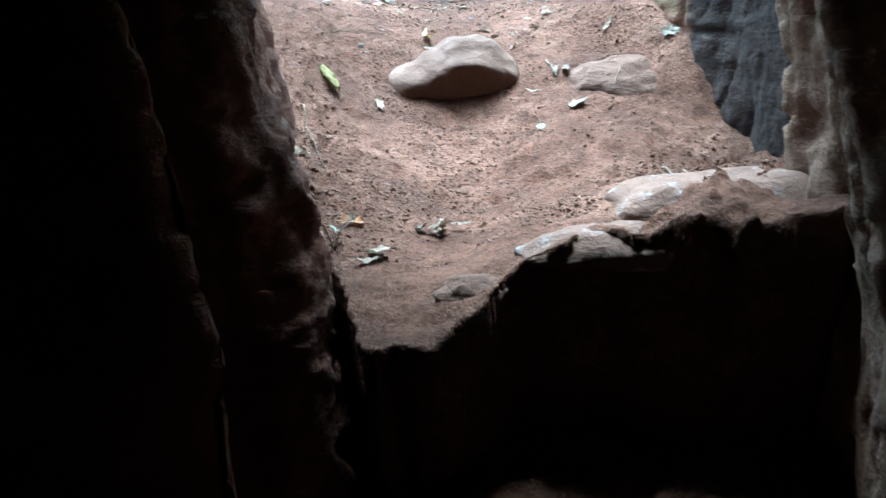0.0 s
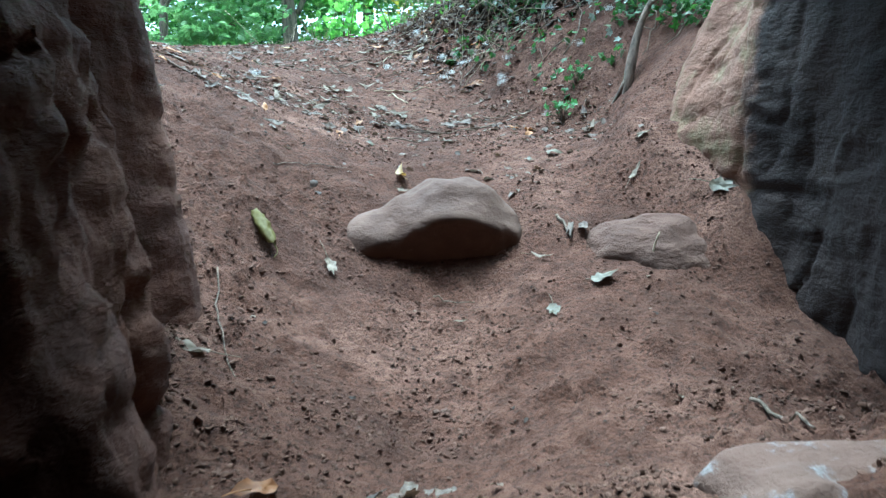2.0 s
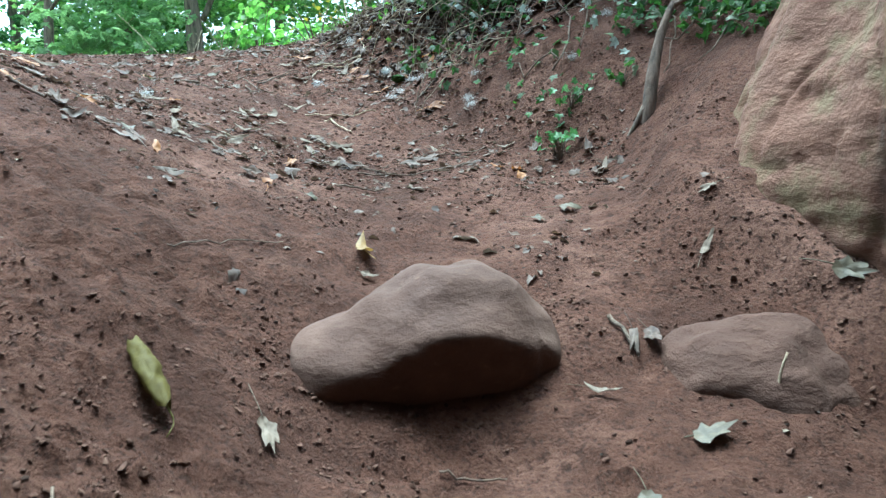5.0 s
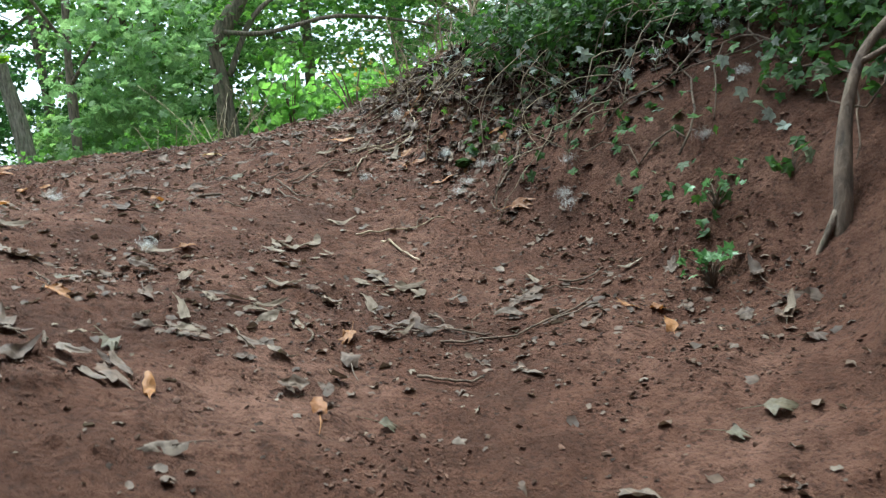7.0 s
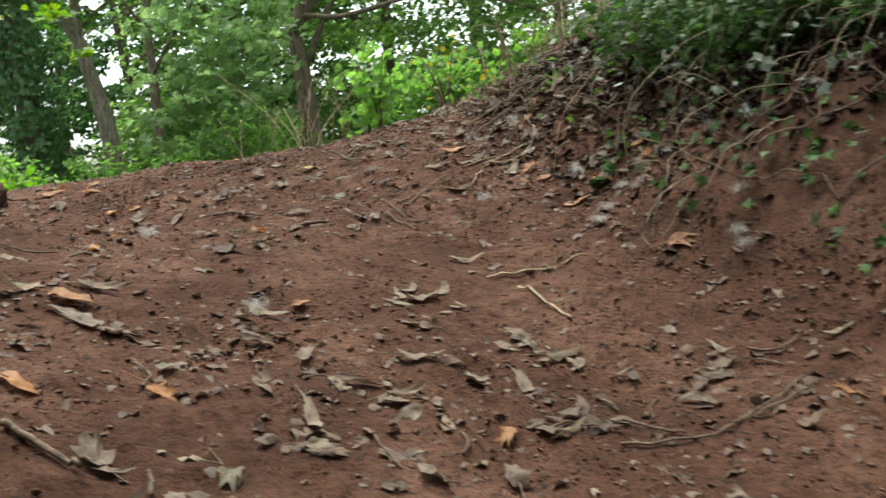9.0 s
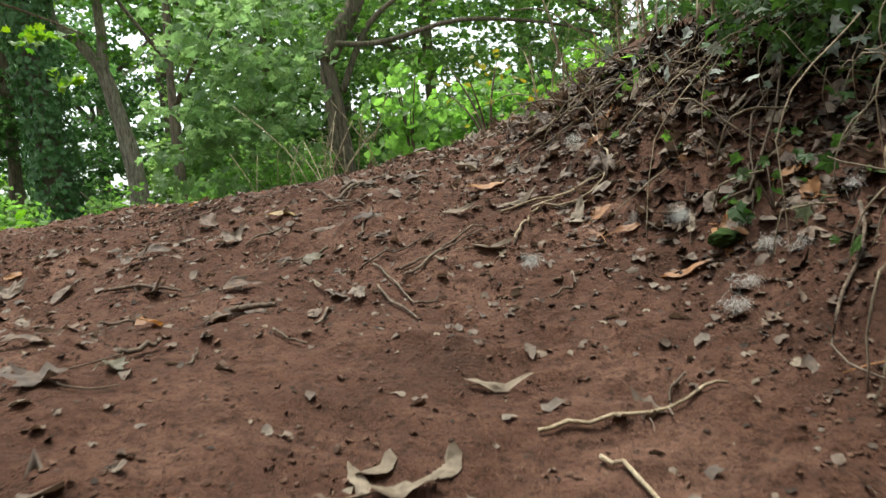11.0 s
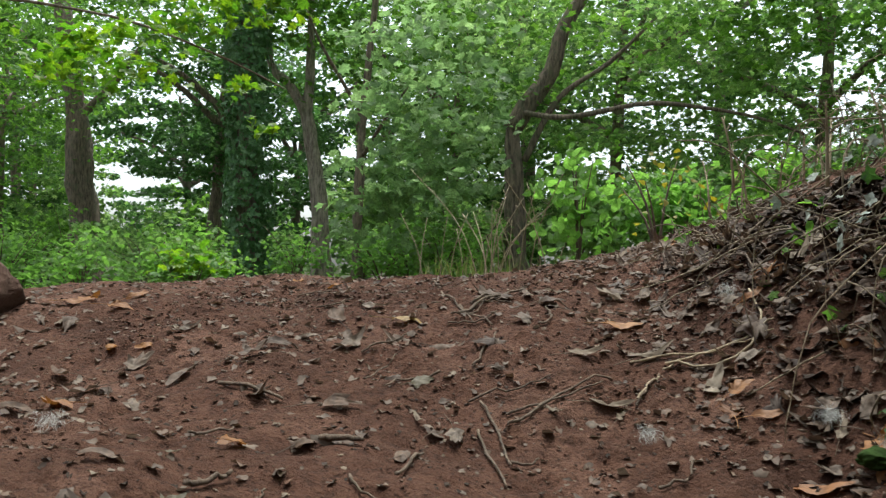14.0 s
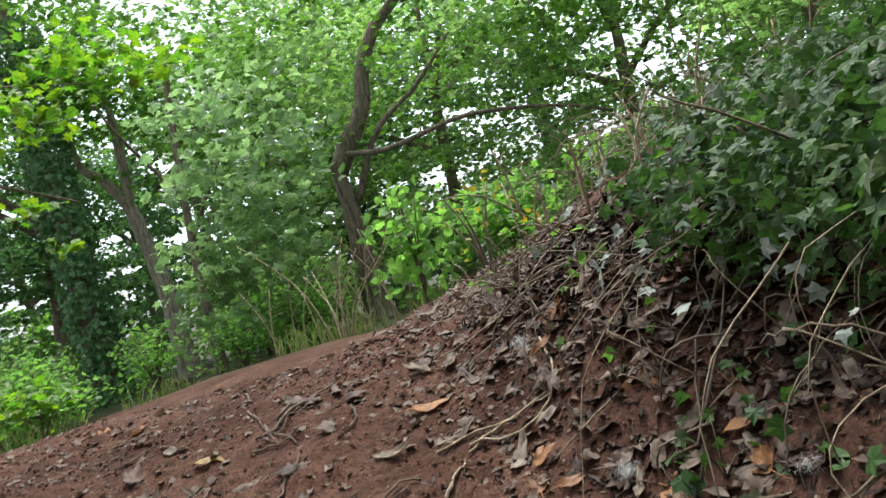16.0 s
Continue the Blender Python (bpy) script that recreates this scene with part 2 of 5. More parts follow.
def thing(name, label, category, group="", kind="", at=None):
    ob = new(name)
    if at is not None:
        ob.matrix_world = at
    return tagged(ob, label, category, group, kind)


def grid_faces(nu, nv, wrap=False):
    """Quads over a grid of nu rows and nv columns."""
    i, j = np.meshgrid(np.arange(nu - 1), np.arange(nv if wrap else nv - 1), indexing="ij")
    a, b = i * nv + j, i * nv + (j + 1) % nv
    return np.stack([a, b, b + nv, a + nv], -1).reshape(-1, 4)


def tube(points, radii, sides=8, rough=0.0, seed=0):
    """A closed round stem along points."""
    pts, radii = np.asarray(points, float), np.asarray(radii, float)
    tang = np.gradient(pts, axis=0)
    tang /= np.linalg.norm(tang, axis=1)[:, None] + 1e-9
    ref = np.array([0.31, 0.83, 0.46])
    u = np.cross(tang, ref)
    u /= np.linalg.norm(u, axis=1)[:, None] + 1e-9
    w = np.cross(tang, u)
    a = np.arange(sides) / sides * 2 * np.pi
    ring = u[:, None] * np.cos(a)[None, :, None] + w[:, None] * np.sin(a)[None, :, None]
    r = radii[:, None, None]
    if rough:
        c = pts[:, None] + ring * r
        r = r * (1 + rough * fbm(c[..., 0] * 5, c[..., 1] * 5, c[..., 2] * 1.6, 2, seed))[..., None]
    v = (pts[:, None] + ring * r).reshape(-1, 3)
    f = grid_faces(len(pts), sides, True)
    v = np.vstack([v, pts[:1], pts[-1:]])
    n, last = len(v), (len(pts) - 1) * sides
    j = np.arange(sides)
    cap0 = np.stack([(j + 1) % sides, j, np.full(sides, n - 2), np.full(sides, n - 2)], -1)
    cap1 = np.stack([last + j, last + (j + 1) % sides, np.full(sides, n - 1), np.full(sides, n - 1)], -1)
    tri = np.vstack([f[:, [0, 1, 2]], f[:, [0, 2, 3]], cap0[:, :3], cap1[:, :3]])
    return v, tri


def join(bits):
    vs, fs, k = [], [], 0
    for v, f in bits:
        vs.append(v)
        fs.append(np.asarray(f) + k)
        k += len(v)
    return np.vstack(vs), np.vstack(fs)


def bend(points, n=12, wobble=0.0, rng=None):
    """A smooth line through a few points."""
    p = np.asarray(points, float)
    s = np.linspace(0, len(p) - 1, n)
    i = np.clip(s.astype(int), 0, len(p) - 2)
    f = (s - i)[:, None]
    p0, p1, p2, p3 = p[np.maximum(i - 1, 0)], p[i], p[i + 1], p[np.minimum(i + 2, len(p) - 1)]
    out = 0.5 * (2 * p1 + (p2 - p0) * f + (2 * p0 - 5 * p1 + 4 * p2 - p3) * f ** 2 + (3 * p1 - p0 - 3 * p2 + p3) * f ** 3)
    if wobble and rng is not None:
        out[1:-1] += rng.normal(0, wobble, (n - 2, 3))
    return out


# leaf outlines: angle in degrees from the tip, reach
PALMATE = ((0, 1.0), (14, 0.72), (24, 0.62), (40, 0.95), (55, 0.66), (66, 0.55), (88, 0.78), (108, 0.5), (140, 0.42), (170, 0.3))
IVYLEAF = ((0, 1.0), (22, 0.6), (34, 0.52), (62, 0.85), (84, 0.55), (118, 0.7), (150, 0.45), (172, 0.3))
OVAL = ((0, 1.0), (14, 0.78), (30, 0.58), (55, 0.45), (90, 0.4), (125, 0.45), (150, 0.6), (168, 0.7))
SIMPLE = ((0, 1.0), (35, 0.62), (90, 0.5), (145, 0.55))
LOBED = ((0, 1.0), (26, 0.55), (50, 0.9), (80, 0.5), (120, 0.6))


def leaf_shape(outline, size, curl=0.0, cup=0.0, crumple=0.0, seed=0, inner=False, fold=0.12):
    """A leaf in its own plane, tip along +y: vertices and triangles. curl rolls it along its length, cup across."""
    r = np.random.default_rng(seed)
    half = [(a, d) for a, d in outline]
    ring = [(a, d) for a, d in half] + [(-a, d) for a, d in reversed(half) if a not in (0,)]
    pts = np.array([(math.sin(radians(a)) * d, math.cos(radians(a)) * d, 0.0) for a, d in ring]) * size * 0.5
    n = len(pts)
    if inner:
        pts = np.vstack([pts, pts[:n] * 0.5 + np.array([0, 0, 0]), [[0, 0, 0]]])
        j = np.arange(n)
        k = (j + 1) % n
        tri = np.vstack([np.stack([j, k, k + n], -1), np.stack([j, k + n, j + n], -1), np.stack([j + n, k + n, np.full(n, 2 * n)], -1)])
    else:
        pts = np.vstack([pts, [[0, 0, 0]]])
        j = np.arange(n)
        tri = np.stack([j, (j + 1) % n, np.full(n, n)], -1)
    x, y = pts[:, 0], pts[:, 1]
    pts[:, 2] = cup * x * x / size * 4 + curl * y * y / size * 4 + crumple * size * r.normal(0, 1, len(pts)) + fold * np.abs(x)
    return pts, tri


def withered(outline, size, seed):
    """A dried leaf: shrunk, crumpled, with its sides rolled up or down."""
    r = np.random.default_rng(seed)
    ring = [(a, d) for a, d in outline] + [(-a, d) for a, d in reversed(outline) if a]
    n, rows = len(ring), 4
    pts = []
    for k in range(1, rows + 1):
        q = k / rows
        for a, d in ring:
            pts.append((math.sin(radians(a)) * d * q, math.cos(radians(a)) * d * q))
    p = np.array(pts + [(0.0, 0.0)]) * size * 0.5
    p *= (1 + 0.12 * r.normal(0, 1, (len(p), 1)) * (np.linalg.norm(p, axis=1)[:, None] > size * 0.2))
    x, y = p[:, 0] * r.uniform(0.65, 1.0), p[:, 1] * r.uniform(0.9, 1.2)
    x = x + r.uniform(-0.6, 0.6) * y * y / size
    z = size * 0.09 * fbm(x / size * 4.5 + seed, y / size * 4.5, seed * 0.37, 3, seed)
    bow, arch = r.uniform(1.5, 5.5) * r.choice((-1, 1)) / size, r.uniform(0.4, 2.2) * r.choice((-1, 1)) / size
    skew = r.uniform(-0.5, 0.5)
    u = x + skew * y
    z = z + np.sin(np.clip(u * bow * 0.5, -1.5, 1.5)) ** 2 / bow + (1 - np.cos(np.clip(y * arch, -2, 2))) / arch
    x = np.sin(np.clip(u * bow, -2.2, 2.2)) / bow - skew * y
    v = np.stack([x, y, z], -1)
    j = np.arange(n)
    k = (j + 1) % n
    tri = [np.stack([j, k, np.full(n, rows * n)], -1)]
    for q in range(rows - 1):
        o = q * n
        tri += [np.stack([o + j, o + n + j, o + n + k], -1), np.stack([o + j, o + n + k, o + k], -1)]
    return v, np.vstack(tri)


def turn_matrices(rng, n, tilt, spin=None):
    """Random leaf turns: tilt is the spread in degrees from lying flat."""
    yaw = rng.uniform(0, 2 * np.pi, n) if spin is None else spin
    ax, ay = np.radians(rng.normal(0, tilt, n)), np.radians(rng.normal(0, tilt, n))
    cy, sy, cx, sx, cz, sz = np.cos(ay), np.sin(ay), np.cos(ax), np.sin(ax), np.cos(yaw), np.sin(yaw)
    o, e = np.zeros(n), np.ones(n)
    rx = np.stack([e, o, o, o, cx, -sx, o, sx, cx], -1).reshape(n, 3, 3)
    ry = np.stack([cy, o, sy, o, e, o, -sy, o, cy], -1).reshape(n, 3, 3)
    rz = np.stack([cz, -sz, o, sz, cz, o, o, o, e], -1).reshape(n, 3, 3)
    return ry @ rx @ rz


def many(templates, places, turns, sizes, rng):
    """One array of leaves from a few templates."""
    which = rng.integers(0, len(templates), len(places))
    bits = []
    for k, (v, f) in enumerate(templates):
        idx = np.nonzero(which == k)[0]
        if not len(idx):
            continue
        w = np.einsum("nij,vj->nvi", turns[idx], v) * sizes[idx][:, None, None] + places[idx][:, None]
        ff = f[None] + (np.arange(len(idx)) * len(v))[:, None, None]
        bits.append((w.reshape(-1, 3), ff.reshape(-1, 3)))
    return join(bits)


MAPLES = [leaf_shape(PALMATE, 1.0, c, u, 0.015, i) for i, (c, u) in enumerate(((-0.15, -0.2), (0.1, -0.25), (-0.25, 0.1)))]
IVIES = [leaf_shape(IVYLEAF, 1.0, c, u, 0.015, 20 + i) for i, (c, u) in enumerate(((-0.1, -0.15), (0.1, 0.12), (-0.2, 0.05)))]
LOBES = [leaf_shape(LOBED, 1.0, -0.15, -0.15, 0.0, 30 + i) for i in range(2)]
OVALS = [leaf_shape(SIMPLE, 1.0, c, -0.1, 0.0, 40 + i) for i, c in enumerate((-0.2, 0.1))]


# ---- terrain ----
def vnoise(x, y, z=0.0, seed=0):
    """Smooth value noise in -1..1 on arrays."""
    x, y, z = np.broadcast_arrays(np.asarray(x, float), np.asarray(y, float), np.asarray(z, float))
    xi, yi, zi = np.floor(x).astype(np.int64), np.floor(y).astype(np.int64), np.floor(z).astype(np.int64)
    fx, fy, fz = x - xi, y - yi, z - zi
    fx, fy, fz = (f * f * f * (f * (f * 6 - 15) + 10) for f in (fx, fy, fz))

    def rnd(i, j, k):
        h = (i * 374761393 + j * 668265263 + k * 2147483647 + seed * 974634541) & 0xFFFFFFFF
        h = ((h ^ (h >> 13)) * 1274126177) & 0xFFFFFFFF
        h = ((h ^ (h >> 16)) * 2246822519) & 0xFFFFFFFF
        return ((h ^ (h >> 15)) & 0xFFFFFF) / float(0xFFFFFF) * 2 - 1

    def lerp(a, b, f):
        return a + (b - a) * f

    low = lerp(lerp(rnd(xi, yi, zi), rnd(xi + 1, yi, zi), fx), lerp(rnd(xi, yi + 1, zi), rnd(xi + 1, yi + 1, zi), fx), fy)
    high = lerp(lerp(rnd(xi, yi, zi + 1), rnd(xi + 1, yi, zi + 1), fx), lerp(rnd(xi, yi + 1, zi + 1), rnd(xi + 1, yi + 1, zi + 1), fx), fy)
    return lerp(low, high, fz)


def fbm(x, y, z=0.0, octaves=3, seed=0, gain=0.5):
    total, amp, f = 0.0, 1.0, 1.0
    for i in range(octaves):
        total = total + amp * vnoise(np.asarray(x) * f, np.asarray(y) * f, np.asarray(z) * f, seed + i)
        amp, f = amp * gain, f * 2.03
    return total


def soft(v, r):
    """A ramp that starts at 0 with a rounded foot of size r."""
    v = np.asarray(v, float)
    return r * np.log1p(np.exp(np.clip(v / r, -40, 40)))


def step(a, b, v):
    f = np.clip((np.asarray(v, float) - a) / (b - a), 0, 1)
    return f * f * (3 - 2 * f)


def knots(v, pairs):
    return np.interp(v, [p[0] for p in pairs], [p[1] for p in pairs])


# along the walk: middle height, slope of the soil to the left, foot and slope of the bank to the right
MIDDLE = ((-4, 0.30), (1.6, 0.34), (2.3, 0.38), (3.0, 0.46), (3.6, 0.58), (4.15, 0.72), (4.6, 0.98), (5.0, 1.2), (5.5, 1.32), (6.2, 1.44), (6.6, 1.54), (7.4, 1.8), (8.4, 2.06),
          (9.2, 2.35), (10.0, 2.53), (12, 2.62), (15, 2.62), (40, 2.5))
LEFT = ((2.3, 0.25), (3.1, 0.5), (4.2, 0.62), (5.6, 0.42), (6.5, 0.36), (7.5, 0.22), (8.2, 0.04), (9.2, 0.04), (10.5, 0.0))
FOOT = ((2, 1.5), (4.5, 1.55), (5.6, 1.55), (6.2, 1.5), (6.8, 1.2), (7.4, 0.85), (8.2, 0.7), (8.8, 0.36), (9.5, 0.16), (11, -0.1), (14, 0.1), (20, 3.0))
RISE = ((5.5, 1.2), (6.3, 1.5), (7.2, 1.5), (8.0, 1.15), (8.8, 1.0), (9.6, 0.85), (11, 0.58), (13, 0.34), (18, 0.15))


def smooth_knots(v, pairs, r=0.25):
    v = np.asarray(v, float)
    return (knots(v - r, pairs) + 2 * knots(v, pairs) + knots(v + r, pairs)) / 4


def cave_left(y):
    """Plan line of the left rock face."""
    return smooth_knots(y, ((-4, -1.5), (0.8, -1.4), (1.12, -0.95), (1.24, -0.38), (1.36, -0.31), (1.5, -0.58), (1.66, -0.33), (2.1, -0.27), (2.65, -0.3), (2.8, -0.37), (2.98, -0.57), (3.35, -0.43), (3.6, -0.47), (3.8, -0.66), (4.1, -1.3)), 0.08)


def cave_right(y):
    """Plan line of the right rock face."""
    return smooth_knots(y, ((-4, 1.3), (0.5, 1.4), (1.2, 1.46), (1.6, 1.62), (1.9, 1.64), (2.2, 1.66), (2.4, 1.74), (2.58, 1.9), (2.8, 2.05), (3.2, 2.06), (3.7, 2.03), (4.1, 1.94), (4.42, 1.8), (4.8, 1.6), (5.1, 1.48), (5.5, 1.57), (5.8, 1.82), (6.2, 2.4)), 0.1)


def rim(x):
    """Plan line of the rock ledge in the cave."""
    return knots(x, ((-0.6, 2.3), (-0.2, 2.2), (-0.1, 1.95), (0.0, 1.5), (0.22, 1.48), (0.4, 1.72), (0.55, 1.9), (0.8, 1.92), (1.2, 1.82), (1.6, 1.72), (2.2, 1.7)))


def sunken(x, y):
    """1 on the sunken floor of the cave, 0 beyond the ledge."""
    x, y = np.broadcast_arrays(np.asarray(x, float), np.asarray(y, float))
    edge = rim(x) + 0.055 * fbm(x * 5, 0.0, 5.0, 3) + 0.03 * vnoise(x * 3, y * 14, 2.0)
    return step(0.0, 0.07, edge - y) * step(-0.9, -0.6, x - cave_left(y)) * step(0.9, 0.6, x - cave_right(y))


def land(x, y):
    """The lie of the ground without its small relief."""
    x, y = np.broadcast_arrays(np.asarray(x, float), np.asarray(y, float))
    mid = smooth_knots(y, MIDDLE)
    z = mid + smooth_knots(y, LEFT) * soft(0.12 - x, 0.12)
    # soil heaped to the right of the gully before the cave mouth
    z = z + 0.09 * step(0.5, 1.5, x) * step(4.9, 4.0, y) + 0.19 * step(0.2, 0.8, x) * step(3.2, 2.2, y)
    z = z - 0.06 * step(2.2, 3.2, y) * step(4.4, 3.6, y) * np.exp(-((x - 0.45) / 0.4) ** 2)
    z = z - 0.05 * np.exp(-((x - 0.42) / 0.4) ** 2 - ((y - 4.2) / 0.2) ** 2)
    bank = smooth_knots(y, RISE) * soft(x - smooth_knots(y, FOOT), 0.08)
    top = 1.55 - 0.65 * step(8.4, 9.8, y) + 0.15 * vnoise(x * 0.7, y * 0.7, 3.0)
    bank = top * (1 - np.exp(-np.maximum(bank, 0) / top))
    z = z + bank * step(4.6, 6.0, y)
    z = np.where(z > 2.4 + 1.2 * step(12, 6, y) + 2.0 * step(-0.5, 1.0, x), 2.4 + 1.2 * step(12, 6, y) + 2.0 * step(-0.5, 1.0, x), z)
    z = z - np.minimum(0.06 * np.maximum(-1.8 - x, 0), 0.45) * step(8.6, 10.5, y)
    # the hill over the cave on both sides of its passage
    # raised 5 m towards the cave, out of view, to block sky light
    hill = 3.3 + 5.0 * step(4.3, 1.5, y) + 0.25 * fbm(x * 0.4, y * 0.4, 1.0)
    out_l = step(0.0, 0.5, cave_left(y) - 0.3 - x) * step(4.6, 3.3, y)
    out_r = step(0.0, 0.35, x - cave_right(y) - 0.22 - 0.9 * step(4.3, 4.9, y)) * step(6.3, 5.3, y)
    z = z + (np.maximum(hill, z) - z) * np.maximum(out_l, out_r)
    z = z - 0.13 * step(1.25, 1.85, x) * step(2.5, 2.9, y) * step(4.5, 3.9, y)
    z = z + 0.06 * np.exp(-((x + 0.15) / 0.45) ** 2) * step(9.3, 10.0, y) * step(12, 11, y) - 0.05 * step(-0.6, -1.2, x) * step(8.6, 9.2, y)
    # crumbled soil banked against the foot of the rock on both sides
    gap = np.maximum(cave_right(y) - x, 0.0)
    z = z + 0.24 * np.exp(-gap / 0.18) * step(3.9, 4.5, y) * step(6.2, 5.4, y)
    drop = sunken(x, y)
    return z * (1 - drop) + drop * (-0.35 + 0.03 * fbm(x * 2, y * 2))


def relief(x, y):
    """Small lumps, trodden hollows and crumbs."""
    near = step(14, 10, y)
    loose = 1 + 0.6 * step(0.0, -0.35, x) * step(5.2, 4.2, y) + 0.6 * step(0.5, 1.0, x) * step(4.2, 3.4, y)
    return near * loose * (0.03 * fbm(x * 2.4, y * 2.4, 0.3, 3, 7) + 0.012 * fbm(x * 5.5, y * 5.5, 0.4, 2, 8) + 0.014 * fbm(x * 9, y * 9, 0.7, 3, 9) + 0.019 * np.maximum(0, fbm(x * 20, y * 20, 0.1, 2, 21) - 0.25) * (0.4 + 0.9 * step(-0.2, 0.5, vnoise(x * 1.7, y * 1.7, 0.9, 23)))) \
        + (1 - near) * 0.12 * fbm(x * 0.35, y * 0.35, 0.5, 3, 11)


def ground(x, y):
    return land(x, y) + relief(x, y)


# ---- the large structure ----
def spaced(lo, hi, fine, far):
    """Even steps between lo and hi, growing steps out to far on both sides."""
    mid = list(np.arange(lo, hi + fine / 2, fine))
    out, d, v = [], fine, hi
    while v < far:
        d = min(d * 1.16, 40.0)
        v += d
        out.append(v)
    back, d, v = [], fine, lo
    while v > -far:
        d = min(d * 1.16, 40.0)
        v -= d
        back.append(v)
    return np.array(back[::-1] + mid + out)


def build_ground():
    xs, ys = spaced(-2.4, 2.2, 0.021, 420), spaced(1.4, 10.5, 0.022, 420)
    gx, gy = np.meshgrid(xs, ys)
    z = ground(gx, gy)
    # the ledge overhangs the sunken floor
    v = np.stack([gx, gy + 0.32 * sunken(gx, gy), z], -1).reshape(-1, 3)
    ob = new("ground", mesh_of("ground", v, grid_faces(len(ys), len(xs)), SOIL))
    tagged(ob, "trodden red-brown sandy soil rising to a wood", "ground", kind="structure")


def rock_relief(y, z, seed, bedded):
    """Bulging columns, bedding grooves and pits of weathered sandstone."""
    big = 0.075 * fbm(y * 1.7, z * 0.8, 0.0, 3, seed)
    lumps = 0.02 * (1 - np.abs(vnoise(y * 5.2 + 0.5 * vnoise(z * 2, y * 2), z * 4.6, 2.0, seed + 3)))
    lay = z * 5.0 + 1.5 * fbm(y * 1.3, z * 0.7, 1.0, 2, seed + 5)
    flute = 0.035 * fbm(y * 3.2 + 0.4 * z, z * 0.7, 3.0, 3, seed + 7)
    groove = -0.03 * bedded * np.exp(-((lay - np.round(lay)) / 0.11) ** 2) * (0.4 + 0.6 * step(-0.2, 0.5, vnoise(y * 2.5, z * 1.5, 4.0, seed)))
    beds = 0.07 * bedded * np.sqrt(np.maximum(0, 1 - (2 * (lay - np.round(lay))) ** 2)) * (0.35 + 0.65 * step(-0.4, 0.4, vnoise(y * 1.9, z * 1.1, 9.0, seed + 31)))
    # a net of cracks that parts the face into lumps
    warp = 0.35 * vnoise(y * 2.6, z * 2.2, 5.0, seed + 15)
    net = vnoise(y * 3.4 + warp, z * 3.0 - warp, 6.0, seed + 17)
    crack = -0.05 * np.exp(-(net / 0.09) ** 2) * step(-0.5, 0.3, vnoise(y * 1.6, z * 1.9, 8.0, seed + 19))
    pits = -0.03 * step(0.42, 0.75, vnoise(y * 6, z * 7, 7.0, seed + 9))
    fissure = -0.018 * np.exp(-(vnoise(y * 8 - warp, z * 7 + 2 * warp, 3.0, seed + 21) / 0.12) ** 2) * step(-0.3, 0.4, vnoise(y * 2.6, z * 2.9, 1.0, seed + 23))
    return big + beds + lumps + flute + groove + crack + fissure + pits + 0.008 * fbm(y * 22, z * 22, 0.0, 2, seed + 12)


def build_wall(name, label, line, y0, y1, side, lean, mat, seed, bedded, low=-0.6, high=3.45, bold=1.0):
    """A thick rock face that follows a plan line; side is +1 where the rock lies towards +x."""
    ys, zs = np.arange(y0, y1, 0.022), np.arange(low, high, 0.025)
    gy, gz = np.meshgrid(ys, zs, indexing="ij")
    base = line(ys)
    slope = np.gradient(base, ys)
    ny = 1 / np.sqrt(1 + slope ** 2)
    d = bold * rock_relief(gy + base[:, None] * 0.7, gz, seed, bedded) / (1 + (slope / 1.6) ** 2)[:, None]
    if side < 0:
        d = d * (1 - 0.72 * step(2.8, 3.15, ys))[:, None]
    tip = lean
    if side > 0:
        tip = (lean - 0.3 * step(2.9, 2.6, ys) + 0.26 * step(4.35, 5.0, ys))[:, None]
    front_x = base[:, None] + side * tip * np.maximum(gz - 0.7, -0.3) - side * d * ny[:, None]
    front_y = gy + side * d * (slope * ny)[:, None]
    front = np.stack([front_x, front_y, gz], -1)
    back = np.stack([front_x + side * np.maximum(side * (base[:, None] - front_x) + 0.55, 0.3), gy, gz], -1)
    nu, nv = gy.shape
    f = grid_faces(nu, nv)
    k = nu * nv
    edge = []
    b = np.arange(nu - 1) * nv
    edge.append(np.stack([b, b + nv, b + nv + k, b + k], -1))
    edge.append(np.stack([b + nv - 1, b + nv - 1 + k, b + 2 * nv - 1 + k, b + 2 * nv - 1], -1))
    c = np.arange(nv - 1)
    edge.append(np.stack([c, c + k, c + 1 + k, c + 1], -1))
    c = c + (nu - 1) * nv
    edge.append(np.stack([c, c + 1, c + 1 + k, c + k], -1))
    v = np.vstack([front.reshape(-1, 3), back.reshape(-1, 3)])
    faces = np.vstack([f if side < 0 else f[:, ::-1], (f[:, ::-1] if side < 0 else f) + k, *edge])
    ob = new(name, mesh_of(name, v, faces, mat))
    bm = bmesh.new()
    bm.from_mesh(ob.data)
    bmesh.ops.recalc_face_normals(bm, faces=bm.faces)
    bm.to_mesh(ob.data)
    bm.free()
    tagged(ob, label, "rock wall", kind="structure")


